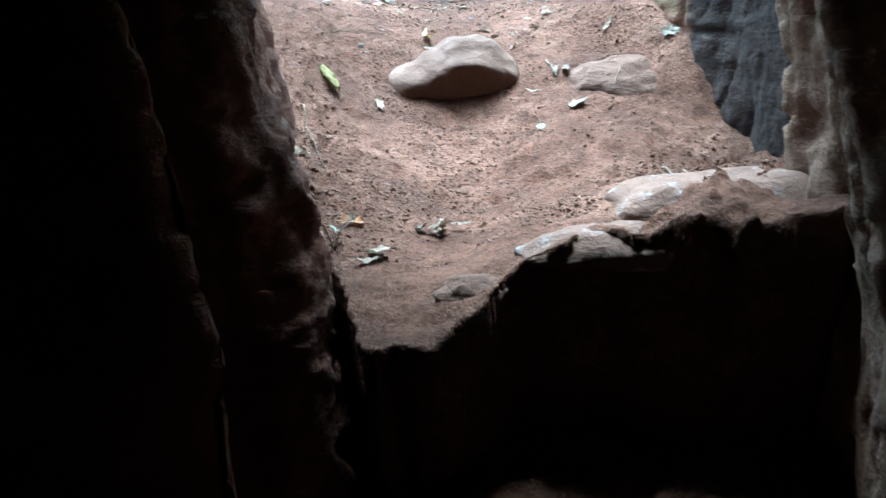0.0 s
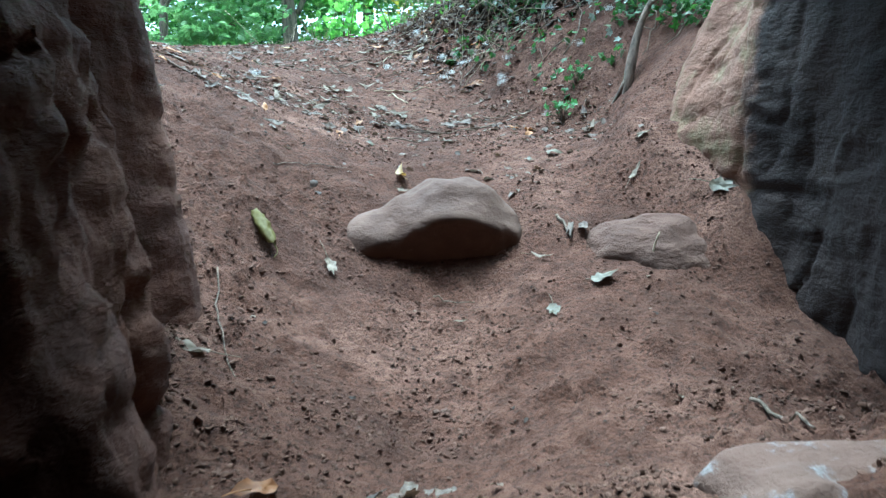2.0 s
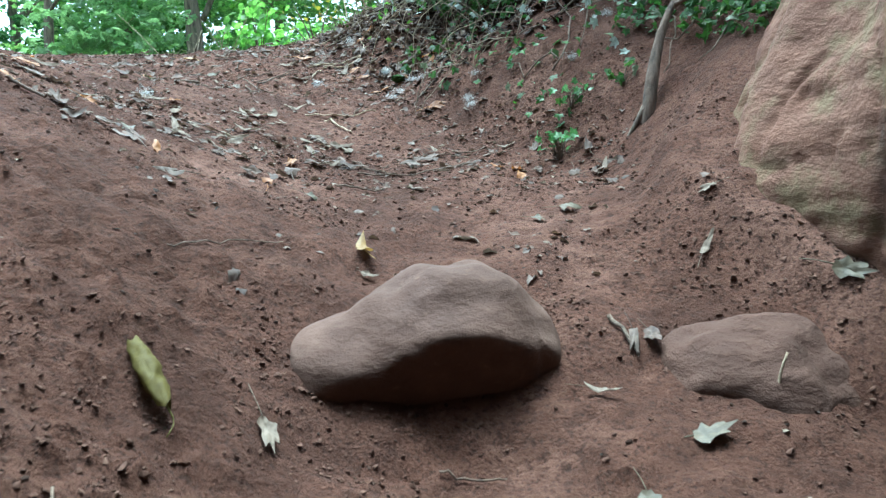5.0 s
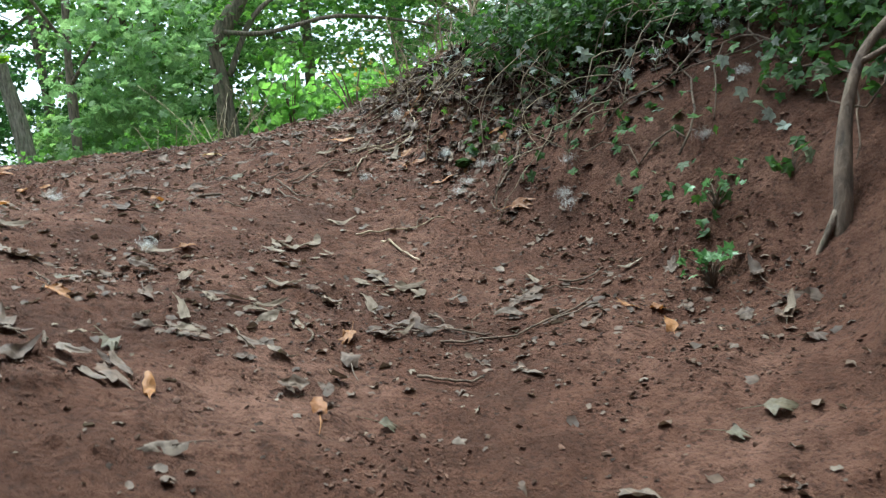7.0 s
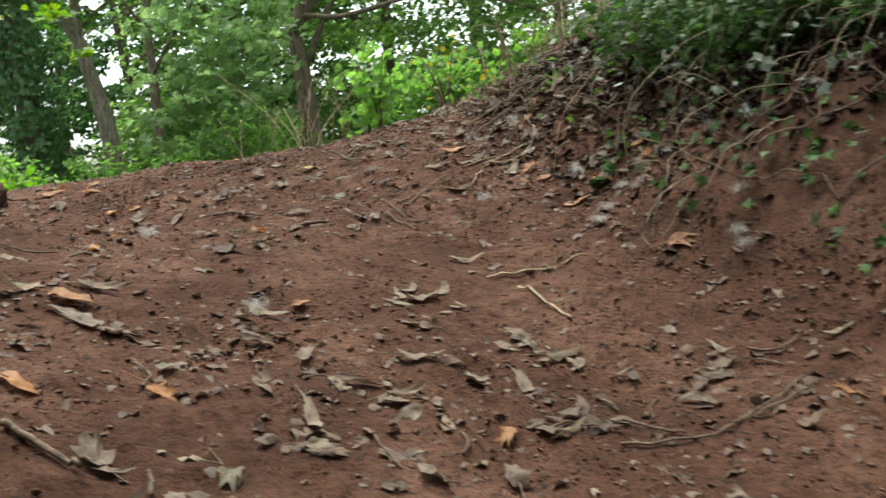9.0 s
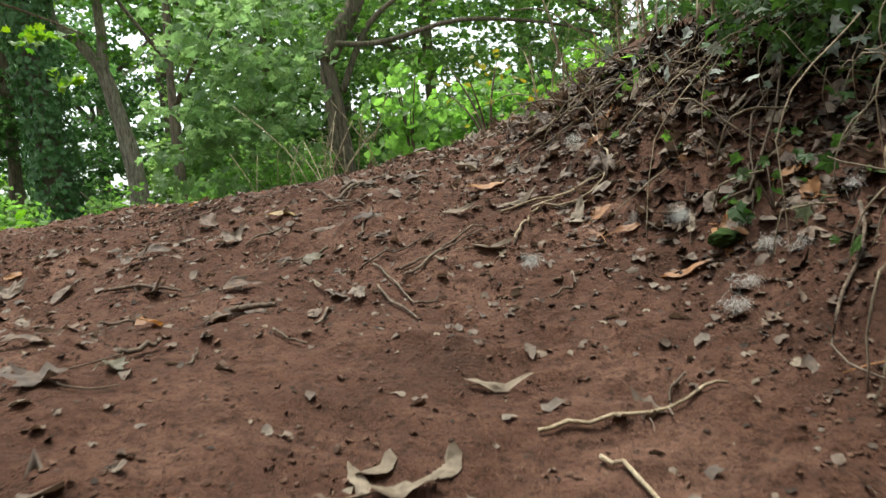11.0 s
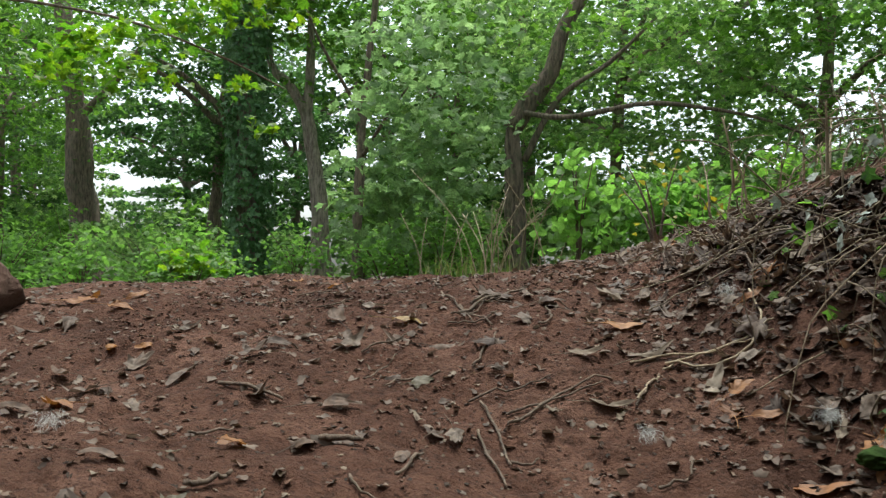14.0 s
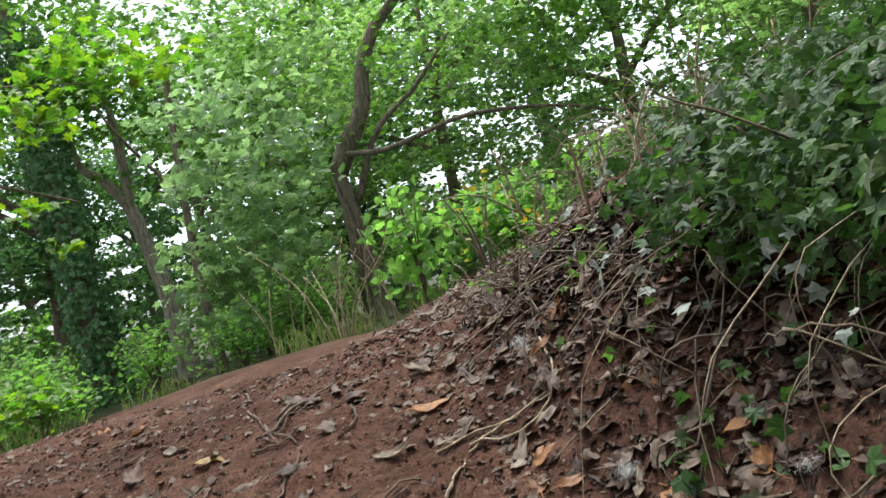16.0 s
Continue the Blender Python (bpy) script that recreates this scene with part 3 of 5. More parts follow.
def build_ceiling():
    """The cave's roof: an uneven thick slab that ends at the mouth."""
    xs, fs = np.arange(-2.2, 4.2, 0.06), np.linspace(0, 1, 110)
    gx, gf = np.meshgrid(xs, fs)
    # roof stays out of view; it reaches further at both sides to shade walls
    mouth = 2.3 + 1.95 * step(1.4, 1.62, gx) + 1.4 * step(-0.1, -0.45, gx) + 0.12 * vnoise(gx * 2, 0.0, 2.0)
    gy = -4.4 + gf * (mouth + 4.4)
    arch = 1.8 + 0.25 * step(0.6, 1.6, gy) - 0.16 * ((gx - 0.6) / 1.3) ** 2 - 0.3 * step(1.8, 2.5, gx) * step(4.0, 3.0, gy) + 0.5 * step(1.5, 2.7, gy)
    under = np.maximum(arch, 1.5) + 0.08 * fbm(gx * 1.5, gy * 1.5, 0, 3, 41)
    # the same added height as the hill, to block sky light
    over = 3.45 + 5.0 * step(4.3, 1.5, gy) + 0.25 * fbm(gx * 0.8, gy * 0.8, 0, 3, 43) - 0.5 * step(0.93, 1.0, gf)
    nu, nv = gx.shape
    v = np.vstack([np.stack([gx, gy, under], -1).reshape(-1, 3), np.stack([gx, gy, over], -1).reshape(-1, 3)])
    f, k = grid_faces(nu, nv), nu * nv
    b, c = np.arange(nu - 1) * nv, np.arange(nv - 1)
    d = c + (nu - 1) * nv
    faces = np.vstack([f[:, ::-1], f + k, np.stack([b, b + k, b + nv + k, b + nv], -1), np.stack([b + nv - 1, b + 2 * nv - 1, b + 2 * nv - 1 + k, b + nv - 1 + k], -1),
                       np.stack([c, c + 1, c + 1 + k, c + k], -1), np.stack([d, d + k, d + 1 + k, d + 1], -1)])
    ob = new("ceiling", mesh_of("ceiling", v, faces, SHADE_ROCK))
    tagged(ob, "rough sandstone roof of the cave, darkened for shade", "ceiling", kind="structure")


def build_back():
    xs, zs = np.arange(-2.2, 2.2, 0.06), np.arange(-0.6, 2.5, 0.06)
    gx, gz = np.meshgrid(xs, zs)
    y = -3.9 + 0.12 * fbm(gx * 2, gz * 2, 0, 3, 51)
    nu, nv = gx.shape
    v = np.vstack([np.stack([gx, y, gz], -1).reshape(-1, 3), np.stack([gx, y - 0.4, gz], -1).reshape(-1, 3)])
    f, k = grid_faces(nu, nv), nu * nv
    b, c = np.arange(nu - 1) * nv, np.arange(nv - 1)
    d = c + (nu - 1) * nv
    faces = np.vstack([f, f[:, ::-1] + k, np.stack([b, b + k, b + nv + k, b + nv], -1), np.stack([b + nv - 1, b + 2 * nv - 1, b + 2 * nv - 1 + k, b + nv - 1 + k], -1),
                       np.stack([c, c + 1, c + 1 + k, c + k], -1), np.stack([d, d + k, d + 1 + k, d + 1], -1)])
    tagged(new("wall_back", mesh_of("wall_back", v, faces, SHADE_ROCK)), "unseen sandstone end of the cave, darkened for shade", "rock wall", kind="structure")


build_ground()
build_wall("wall_west", "rounded brown sandstone face of the cave, grooved and pitted", cave_left, -4.0, 4.1, -1, 0.16, CAVE, 61, 0.28, bold=1.3)
build_wall("wall_east", "tan sandstone pillar of the cave with cracks and algae", cave_right, -4.0, 2.72, 1, 0.1, RED_ROCK, 71, 0.22)
build_wall("wall_gully", "red sandstone face of the gully, shade painted into its recess", cave_right, 2.71, 6.2, 1, 0.1, RECESS_SHADED, 71, 0.3, bold=0.6)
build_ceiling()
build_back()


# ---- rocks ----
def stone(centre, radii, seed, turn=0.0, undercut=0.0, flat=0.0, rough=0.09, detail=5):
    """A weathered stone: vertices and triangles."""
    bm = bmesh.new()
    bmesh.ops.create_icosphere(bm, subdivisions=detail, radius=1.0)
    v = np.array([w.co[:] for w in bm.verts])
    f = np.array([[w.index for w in p.verts] for p in bm.faces])
    bm.free()
    n = v.copy()
    v *= (1 + rough * fbm(n[:, 0] * 1.6, n[:, 1] * 1.6, n[:, 2] * 1.6 + seed, 3, seed))[:, None]
    # broad worn planes
    r = np.random.default_rng(seed)
    for _ in range(7):
        a = r.normal(0, 1, 3)
        a /= np.linalg.norm(a)
        over = np.maximum(v @ a - (0.78 + 0.1 * r.random()), 0)
        v -= 0.75 * over[:, None] * a
    if flat:
        over = np.maximum(v @ np.array([0.12, -0.92, -0.37]) - flat, 0)
        v -= 0.9 * over[:, None] * np.array([0.12, -0.92, -0.37])
    if undercut:
        low = step(0.0, -0.65, v[:, 2]) * step(0.2, -0.5, v[:, 1])
        v[:, 1] += undercut * low
    v += n * (0.02 * fbm(n[:, 0] * 7, n[:, 1] * 7, n[:, 2] * 7, 3, seed + 4))[:, None]
    v *= np.array(radii)
    c, s = math.cos(radians(turn)), math.sin(radians(turn))
    v = v @ np.array([[c, s, 0], [-s, c, 0], [0, 0, 1]])
    return v + np.array(centre), f


def rock(name, label, category, lobes, mat):
    """A rock of one or more grown-together lobes, as one mesh."""
    v, f = join([stone(**k) for k in lobes])
    o = v.mean(0)
    o[2] = v[:, 2].min()
    ob = new(name, mesh_of(name, v - o, f, mat))
    ob.location = o
    if len(lobes) > 1:
        melt = ob.modifiers.new("melt", "REMESH")
        melt.mode, melt.voxel_size, melt.use_smooth_shade = "VOXEL", 0.013, True
        ease = ob.modifiers.new("ease", "SMOOTH")
        ease.factor, ease.iterations = 0.5, 14
    return tagged(ob, label, category)


rock("boulder", "smooth brown sandstone boulder half sunk in the red soil", "boulder",
     [dict(centre=(0.48, 4.58, 0.88), radii=(0.32, 0.35, 0.34), seed=5, undercut=0.12, flat=0.6, rough=0.1),
      dict(centre=(0.64, 4.58, 0.91), radii=(0.2, 0.25, 0.22), seed=6, undercut=0.1, flat=0.66, rough=0.1),
      dict(centre=(0.31, 4.54, 0.88), radii=(0.27, 0.28, 0.26), seed=7, undercut=0.1, flat=0.64, rough=0.09),
      dict(centre=(0.16, 4.52, 0.87), radii=(0.21, 0.25, 0.2), seed=8, undercut=0.06, flat=0.7, rough=0.08)], BOULDER)
rock("buried_rock", "low sandy brown rock buried in the soil beside the cave wall", "rock",
     [dict(centre=(1.45, 4.43, 0.76), radii=(0.34, 0.28, 0.25), seed=12, rough=0.18), dict(centre=(1.58, 4.45, 0.78), radii=(0.3, 0.25, 0.2), seed=14, rough=0.2)], DUSTY)
rock("ledge_rock", "long pale-crusted sandstone block on the edge of the ledge", "rock",
     [dict(centre=(1.42, 2.24, 0.52), radii=(0.52, 0.25, 0.17), seed=22, turn=-8, rough=0.16), dict(centre=(1.1, 2.2, 0.53), radii=(0.2, 0.16, 0.13), seed=23, rough=0.2)], PALE_ROCK)
rock("ledge_rock", "flat pale-edged sandstone block in the soil of the ledge", "rock",
     [dict(centre=(0.84, 2.03, 0.49), radii=(0.3, 0.14, 0.08), seed=26, turn=14, rough=0.22), dict(centre=(1.05, 1.98, 0.47), radii=(0.22, 0.12, 0.07), seed=27, rough=0.22)], PALE_ROCK)
rock("ledge_rock", "small sandstone block in the soil of the ledge", "rock",
     [dict(centre=(0.36, 1.9, 0.37), radii=(0.14, 0.12, 0.09), seed=29, turn=30, rough=0.16)], DUSTY)
rock("mound_rock", "rounded brown earth-covered rock at the edge of the path", "rock",
     [dict(centre=(-2.95, 9.0, 2.42), radii=(0.23, 0.22, 0.2), seed=33, rough=0.1)], DUSTY)


# ---- trees ----
def sprays(rng, centres, per, spread, leaf, tilt, templates, size_var=0.25):
    """Leaf fans round centres."""
    c = np.repeat(np.asarray(centres, float), per, axis=0)
    off = rng.normal(0, 1, c.shape)
    off /= np.maximum(1, np.linalg.norm(off, axis=1)[:, None] / 1.6)
    p = c + off * np.asarray(spread)
    n = len(p)
    return many(templates, p, turn_matrices(rng, n, tilt), leaf * (1 + size_var * rng.uniform(-1, 1, n)), rng)


def cloud(rng, n, centre, radii, hollow=0.35):
    """Points in an uneven crown."""
    d = rng.normal(0, 1, (n, 3))
    d /= np.linalg.norm(d, axis=1)[:, None]
    r = (hollow + (1 - hollow) * rng.random(n) ** 0.6) * (1 + 0.35 * fbm(d[:, 0] * 1.7, d[:, 1] * 1.7, d[:, 2] * 1.7 + centre[0], 2, 5))
    return np.asarray(centre) + d * r[:, None] * np.asarray(radii)


def tree(name, label, trunk, radius, limbs, crown, bark, leaf_mat, group="", taper=0.45, category="tree"):
    """trunk: points; limbs: (points, radius); crown: vertices and triangles in world places."""
    base = np.array(trunk[0], float)
    base[2] = float(ground(base[0], base[1])) - 0.1
    root = thing(name, label, category, group)
    root.location = base
    pts = bend([base] + list(trunk[1:]), 22)
    rr = np.linspace(1, taper, 22) * radius
    rr[0:3] *= (1.5, 1.25, 1.08)
    v, f = tube(pts, rr, 12, 0.22, 3)
    part("trunk", mesh_of("trunk", v - base, f, bark), root)
    for p, r in limbs:
        v, f = tube(bend(p, 16), np.linspace(1, 0.4, 16) * r, 8, 0.18, 4)
        part("limb", mesh_of("limb", v - base, f, bark), root)
    if crown is not None:
        part("crown", mesh_of("crown", crown[0] - base, crown[1], leaf_mat, False), root)
    return root


rng = np.random.default_rng(11)
tree("tree", "leaning brown-barked tree forking low, with thin leafy limbs", [(-2.46, 21.54, 2.5), (-2.5, 21.5, 4.45), (-2.54, 21.47, 5.37)], 0.24,
     [([(-2.54, 21.47, 5.2), (-2.2, 21.54, 5.75), (-1.83, 21.62, 6.3), (-1.63, 21.65, 7.04), (-1.2, 21.7, 7.75), (-0.42, 21.7, 8.5), (0.3, 21.9, 10.5)], 0.21),
      ([(-2.3, 21.5, 4.6), (-1.67, 21.66, 5.8), (-0.73, 21.87, 6.5), (0.11, 22.04, 7.35)], 0.07),
      ([(-2.3, 21.4, 5.5), (-1.6, 20.9, 5.3), (-0.97, 20.81, 5.34), (-0.08, 21.0, 5.52), (0.81, 21.2, 5.47), (1.89, 21.47, 5.28), (2.66, 21.65, 5.0)], 0.062),
      ([(-0.6, 21.7, 8.1), (0.91, 22.0, 8.19), (2.44, 22.4, 7.92), (4.08, 22.8, 7.8)], 0.06)],
     sprays(rng, cloud(rng, 150, (0.0, 21.8, 8.4), (5.4, 2.4, 3.0)), 36, (0.5, 0.5, 0.14), 0.22, 28, LOBES), BARK, MAPLE)
tree("tree", "slim pale forked tree with a split dark trunk", [(-7.77, 24.94, 2.5), (-7.91, 24.87, 4.52), (-8.12, 24.8, 5.9), (-8.25, 24.75, 6.52)], 0.24,
     [([(-8.2, 24.77, 6.3), (-8.6, 24.65, 7.0), (-9.06, 24.55, 7.55), (-9.09, 24.52, 9.5)], 0.15), ([(-8.2, 24.77, 6.3), (-8.09, 24.77, 7.42), (-8.12, 24.74, 9.9)], 0.16)],
     sprays(rng, cloud(rng, 150, (-7.4, 24.9, 9.9), (3.8, 2.4, 3.2)), 36, (0.5, 0.5, 0.14), 0.22, 28, LOBES), PALE_BARK, MAPLE)
ivy_tree = tree("tree", "tall straight trunk wrapped all over in dark ivy", [(-8.85, 23.16, 2.3), (-8.88, 23.1, 4.75), (-8.95, 23.05, 6.67), (-9.1, 23.0, 11.5)], 0.3,
                [([(-9.0, 23.0, 9.0), (-10.5, 22.6, 10.6), (-12.0, 22.4, 11.4)], 0.12)],
                sprays(rng, cloud(rng, 175, (-9.6, 22.9, 10.8), (4.2, 2.8, 3.4)), 34, (0.5, 0.5, 0.14), 0.22, 30, LOBES), BARK, MAPLE)
n_ivy = 4200
hh, aa = rng.uniform(0, 8.5, n_ivy), rng.uniform(0, 2 * np.pi, n_ivy)
rad = 0.36 + 0.2 * rng.random(n_ivy) + 0.1 * vnoise(aa * 2, hh * 1.5)
pp = np.stack([np.cos(aa) * rad - 0.012 * hh, np.sin(aa) * rad - 0.02 * hh, hh + 0.05], -1)
tm = turn_matrices(rng, n_ivy, 22)
lay_out = np.stack([np.stack([-np.sin(aa), np.zeros(n_ivy), np.cos(aa)], -1), np.stack([np.cos(aa), np.zeros(n_ivy), np.sin(aa)], -1), np.stack([np.zeros(n_ivy), -np.ones(n_ivy), np.zeros(n_ivy)], -1)], 1)
v, f = many(IVIES, pp, lay_out @ tm, 0.19 * rng.uniform(0.7, 1.3, n_ivy), rng)
part("ivy_cover", mesh_of("ivy_cover", v, f, TREE_IVY, False), ivy_tree, "glossy dark green ivy leaves")
tree("tree", "thick far trunk with heavy dark limbs behind leaves", [(-17.16, 28.43, 2.5), (-17.34, 28.33, 5.5), (-17.52, 28.24, 7.6), (-18.03, 28.08, 11.0)], 0.5,
     [([(-17.5, 28.24, 7.0), (-16.3, 28.5, 8.2), (-14.5, 28.6, 10.4)], 0.16), ([(-17.4, 28.3, 7.4), (-18.4, 28.1, 9.0), (-20.5, 27.6, 10.6)], 0.22)],
     sprays(rng, cloud(rng, 150, (-17.8, 27.6, 9.6), (4.8, 3.0, 4.6)), 32, (0.7, 0.7, 0.2), 0.25, 30, LOBES), BARK, MAPLE)
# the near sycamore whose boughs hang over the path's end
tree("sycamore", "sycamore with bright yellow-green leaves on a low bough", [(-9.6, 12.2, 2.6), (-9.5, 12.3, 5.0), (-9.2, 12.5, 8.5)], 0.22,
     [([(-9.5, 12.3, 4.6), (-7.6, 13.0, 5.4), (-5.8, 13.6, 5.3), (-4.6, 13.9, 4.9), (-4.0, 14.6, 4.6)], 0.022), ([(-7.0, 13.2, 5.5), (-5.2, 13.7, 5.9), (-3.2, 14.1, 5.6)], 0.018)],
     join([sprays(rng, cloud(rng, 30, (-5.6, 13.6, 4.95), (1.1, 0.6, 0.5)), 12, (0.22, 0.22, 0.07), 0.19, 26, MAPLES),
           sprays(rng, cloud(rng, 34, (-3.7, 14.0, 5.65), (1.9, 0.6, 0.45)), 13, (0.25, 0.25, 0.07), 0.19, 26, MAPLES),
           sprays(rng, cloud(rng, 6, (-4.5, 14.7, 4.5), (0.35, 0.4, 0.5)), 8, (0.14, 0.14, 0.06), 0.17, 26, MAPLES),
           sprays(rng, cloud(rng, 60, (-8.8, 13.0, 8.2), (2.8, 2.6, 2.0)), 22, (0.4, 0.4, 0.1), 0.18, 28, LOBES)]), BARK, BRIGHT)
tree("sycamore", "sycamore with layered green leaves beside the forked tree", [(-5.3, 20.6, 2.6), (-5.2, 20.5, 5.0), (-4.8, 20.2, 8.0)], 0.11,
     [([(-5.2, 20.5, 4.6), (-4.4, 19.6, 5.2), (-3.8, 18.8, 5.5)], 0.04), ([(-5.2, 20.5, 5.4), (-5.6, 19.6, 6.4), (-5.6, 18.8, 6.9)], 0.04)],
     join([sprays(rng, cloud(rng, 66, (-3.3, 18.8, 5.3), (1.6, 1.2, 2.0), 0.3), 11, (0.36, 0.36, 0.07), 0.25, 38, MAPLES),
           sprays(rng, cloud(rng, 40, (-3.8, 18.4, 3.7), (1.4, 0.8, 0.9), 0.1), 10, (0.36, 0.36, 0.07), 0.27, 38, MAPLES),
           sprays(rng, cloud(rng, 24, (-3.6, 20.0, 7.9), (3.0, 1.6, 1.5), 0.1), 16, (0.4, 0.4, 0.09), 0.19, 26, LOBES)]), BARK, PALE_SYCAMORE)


def wood_tree(x, y, h, crown_r, n, leaf, mat, low=0.32, per=52):
    z = float(ground(x, y))
    lean = rng.normal(0, 0.4, 2)
    top = (x + lean[0], y + lean[1], z + h * 0.8)
    cz = z + h * (low + 1) / 2
    limbs = []
    for _ in range(4):
        a, k = rng.uniform(0, 6.28), rng.uniform(0.35, 0.6)
        s = (x + lean[0] * k, y + lean[1] * k, z + h * k)
        limbs.append(([s, (s[0] + math.cos(a) * crown_r * 0.4, s[1] + math.sin(a) * crown_r * 0.4, s[2] + h * 0.1), (s[0] + math.cos(a) * crown_r * 0.75, s[1] + math.sin(a) * crown_r * 0.75, s[2] + h * 0.16)], 0.012 * h))
    crown = sprays(rng, cloud(rng, n, (x + lean[0] * 0.7, y + lean[1] * 0.7, cz), (crown_r, crown_r, h * (1 - low) / 2), 0.25), per, (0.5, 0.5, 0.13), leaf * 1.2, 30, LOBES if leaf < 0.21 else OVALS)
    tree("tree", "leafy woodland tree among others", [(x, y, z), ((x + top[0]) / 2, (y + top[1]) / 2, z + h * 0.4), top], 0.018 * h + 0.06, limbs, crown, BARK, mat, "trees of the wood", 0.3)


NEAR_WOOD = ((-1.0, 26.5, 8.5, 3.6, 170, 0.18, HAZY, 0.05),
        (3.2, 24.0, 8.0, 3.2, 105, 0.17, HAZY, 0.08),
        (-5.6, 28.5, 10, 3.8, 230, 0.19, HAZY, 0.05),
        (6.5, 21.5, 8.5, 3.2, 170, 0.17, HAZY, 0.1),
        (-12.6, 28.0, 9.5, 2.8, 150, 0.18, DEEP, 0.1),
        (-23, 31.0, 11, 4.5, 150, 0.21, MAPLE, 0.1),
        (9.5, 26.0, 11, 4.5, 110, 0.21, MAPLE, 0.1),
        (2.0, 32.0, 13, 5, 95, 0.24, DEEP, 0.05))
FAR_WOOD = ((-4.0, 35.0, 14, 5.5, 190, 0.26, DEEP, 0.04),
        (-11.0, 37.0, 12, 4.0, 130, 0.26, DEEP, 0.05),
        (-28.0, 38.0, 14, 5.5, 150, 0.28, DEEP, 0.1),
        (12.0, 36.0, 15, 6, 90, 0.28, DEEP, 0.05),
        # next tree is added above the right bank to cast shade on it
        (3.8, 9.2, 6.5, 2.4, 110, 0.17, MAPLE, 0.22),
        (5.0, 15.5, 7.0, 2.6, 85, 0.16, HAZY, 0.12),
        (7.5, 11.5, 8.0, 3.0, 150, 0.17, MAPLE, 0.15),
        (-13.5, 17.5, 9.0, 3.2, 130, 0.18, MAPLE, 0.2))
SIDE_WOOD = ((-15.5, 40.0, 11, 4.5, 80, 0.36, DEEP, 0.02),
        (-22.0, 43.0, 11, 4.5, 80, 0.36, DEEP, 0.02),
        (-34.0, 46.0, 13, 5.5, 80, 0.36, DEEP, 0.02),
        (-15.5, 8.0, 10, 4.0, 70, 0.3, MAPLE, 0.25),
        (11.0, 3.0, 11, 4.5, 70, 0.3, MAPLE, 0.25),
        (-11.0, 0.0, 11, 4.5, 70, 0.3, MAPLE, 0.25),
        (3.5, -7.0, 11, 4.5, 70, 0.3, MAPLE, 0.25))
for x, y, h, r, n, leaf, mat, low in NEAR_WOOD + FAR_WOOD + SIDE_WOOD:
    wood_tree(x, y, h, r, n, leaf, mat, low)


# ---- undergrowth ----
def shrub(name, label, category, centre, radii, n, per, leaf, templates, mat, group="", stems=7, tilt=35):
    """A bush: thin stems from one foot and fans of leaves."""
    cx, cy = centre
    z = float(ground(cx, cy))
    root = thing(name, label, category, group)
    root.location = (cx, cy, z)
    for _ in range(stems):
        a, k = rng.uniform(0, 6.28), rng.uniform(0.3, 0.9)
        e = (math.cos(a) * radii[0] * k, math.sin(a) * radii[1] * k, radii[2] * rng.uniform(1.1, 1.9))
        part("stem", mesh_of("stem", *tube(bend([(0, 0, -0.05), (e[0] * 0.35, e[1] * 0.35, e[2] * 0.55), e], 7), np.linspace(0.018, 0.005, 7), 5), TWIG), root)
    c = cloud(rng, n, (0, 0, radii[2]), radii, 0.15)
    c[:, 2] = np.abs(c[:, 2]) + 0.05
    v, f = sprays(rng, c, per, (0.24, 0.24, 0.1), leaf * 1.25, tilt, templates)
    part("foliage", mesh_of("foliage", v, f, mat, False), root)


for i in range(26):
    x, y = rng.uniform(-16, -3.0), rng.uniform(16.8, 20.5)
    shrub("nettle_clump", "clump of green nettles at the edge of the wood", "nettles", (x, y), (0.8, 0.6, 0.45 + 0.25 * rng.random()), 34, 14, 0.11, OVALS, NETTLE, "nettles along the wood", 8, 28)
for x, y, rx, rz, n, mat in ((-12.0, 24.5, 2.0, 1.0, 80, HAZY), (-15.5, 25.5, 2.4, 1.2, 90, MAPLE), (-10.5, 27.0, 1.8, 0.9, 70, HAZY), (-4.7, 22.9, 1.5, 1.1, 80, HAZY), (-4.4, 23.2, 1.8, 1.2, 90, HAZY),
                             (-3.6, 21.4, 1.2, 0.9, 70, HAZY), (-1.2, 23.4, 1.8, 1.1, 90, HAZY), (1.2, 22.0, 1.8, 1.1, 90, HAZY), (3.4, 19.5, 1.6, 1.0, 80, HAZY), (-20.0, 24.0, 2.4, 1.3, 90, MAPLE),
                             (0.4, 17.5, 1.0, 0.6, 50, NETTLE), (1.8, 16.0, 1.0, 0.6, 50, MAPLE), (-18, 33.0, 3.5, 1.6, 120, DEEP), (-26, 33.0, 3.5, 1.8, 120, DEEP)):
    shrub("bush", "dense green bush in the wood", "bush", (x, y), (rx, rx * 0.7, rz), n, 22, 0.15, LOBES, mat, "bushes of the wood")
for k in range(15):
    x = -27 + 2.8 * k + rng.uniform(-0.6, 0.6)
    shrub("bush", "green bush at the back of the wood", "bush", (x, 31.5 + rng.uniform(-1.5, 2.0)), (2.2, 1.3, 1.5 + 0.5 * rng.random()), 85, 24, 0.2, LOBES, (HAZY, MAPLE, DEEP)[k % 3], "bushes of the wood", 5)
shrub("sapling", "young lime-green sapling with drooping leaves on the bank", "sapling", (-0.75, 15.7), (0.4, 0.3, 0.8), 28, 9, 0.15, OVALS, NETTLE, "", 5, 55)
shrub("sapling", "low lime-green sapling among nettles", "sapling", (-5.9, 15.9), (0.5, 0.4, 0.45), 14, 7, 0.19, MAPLES, BRIGHT, "", 4, 22)
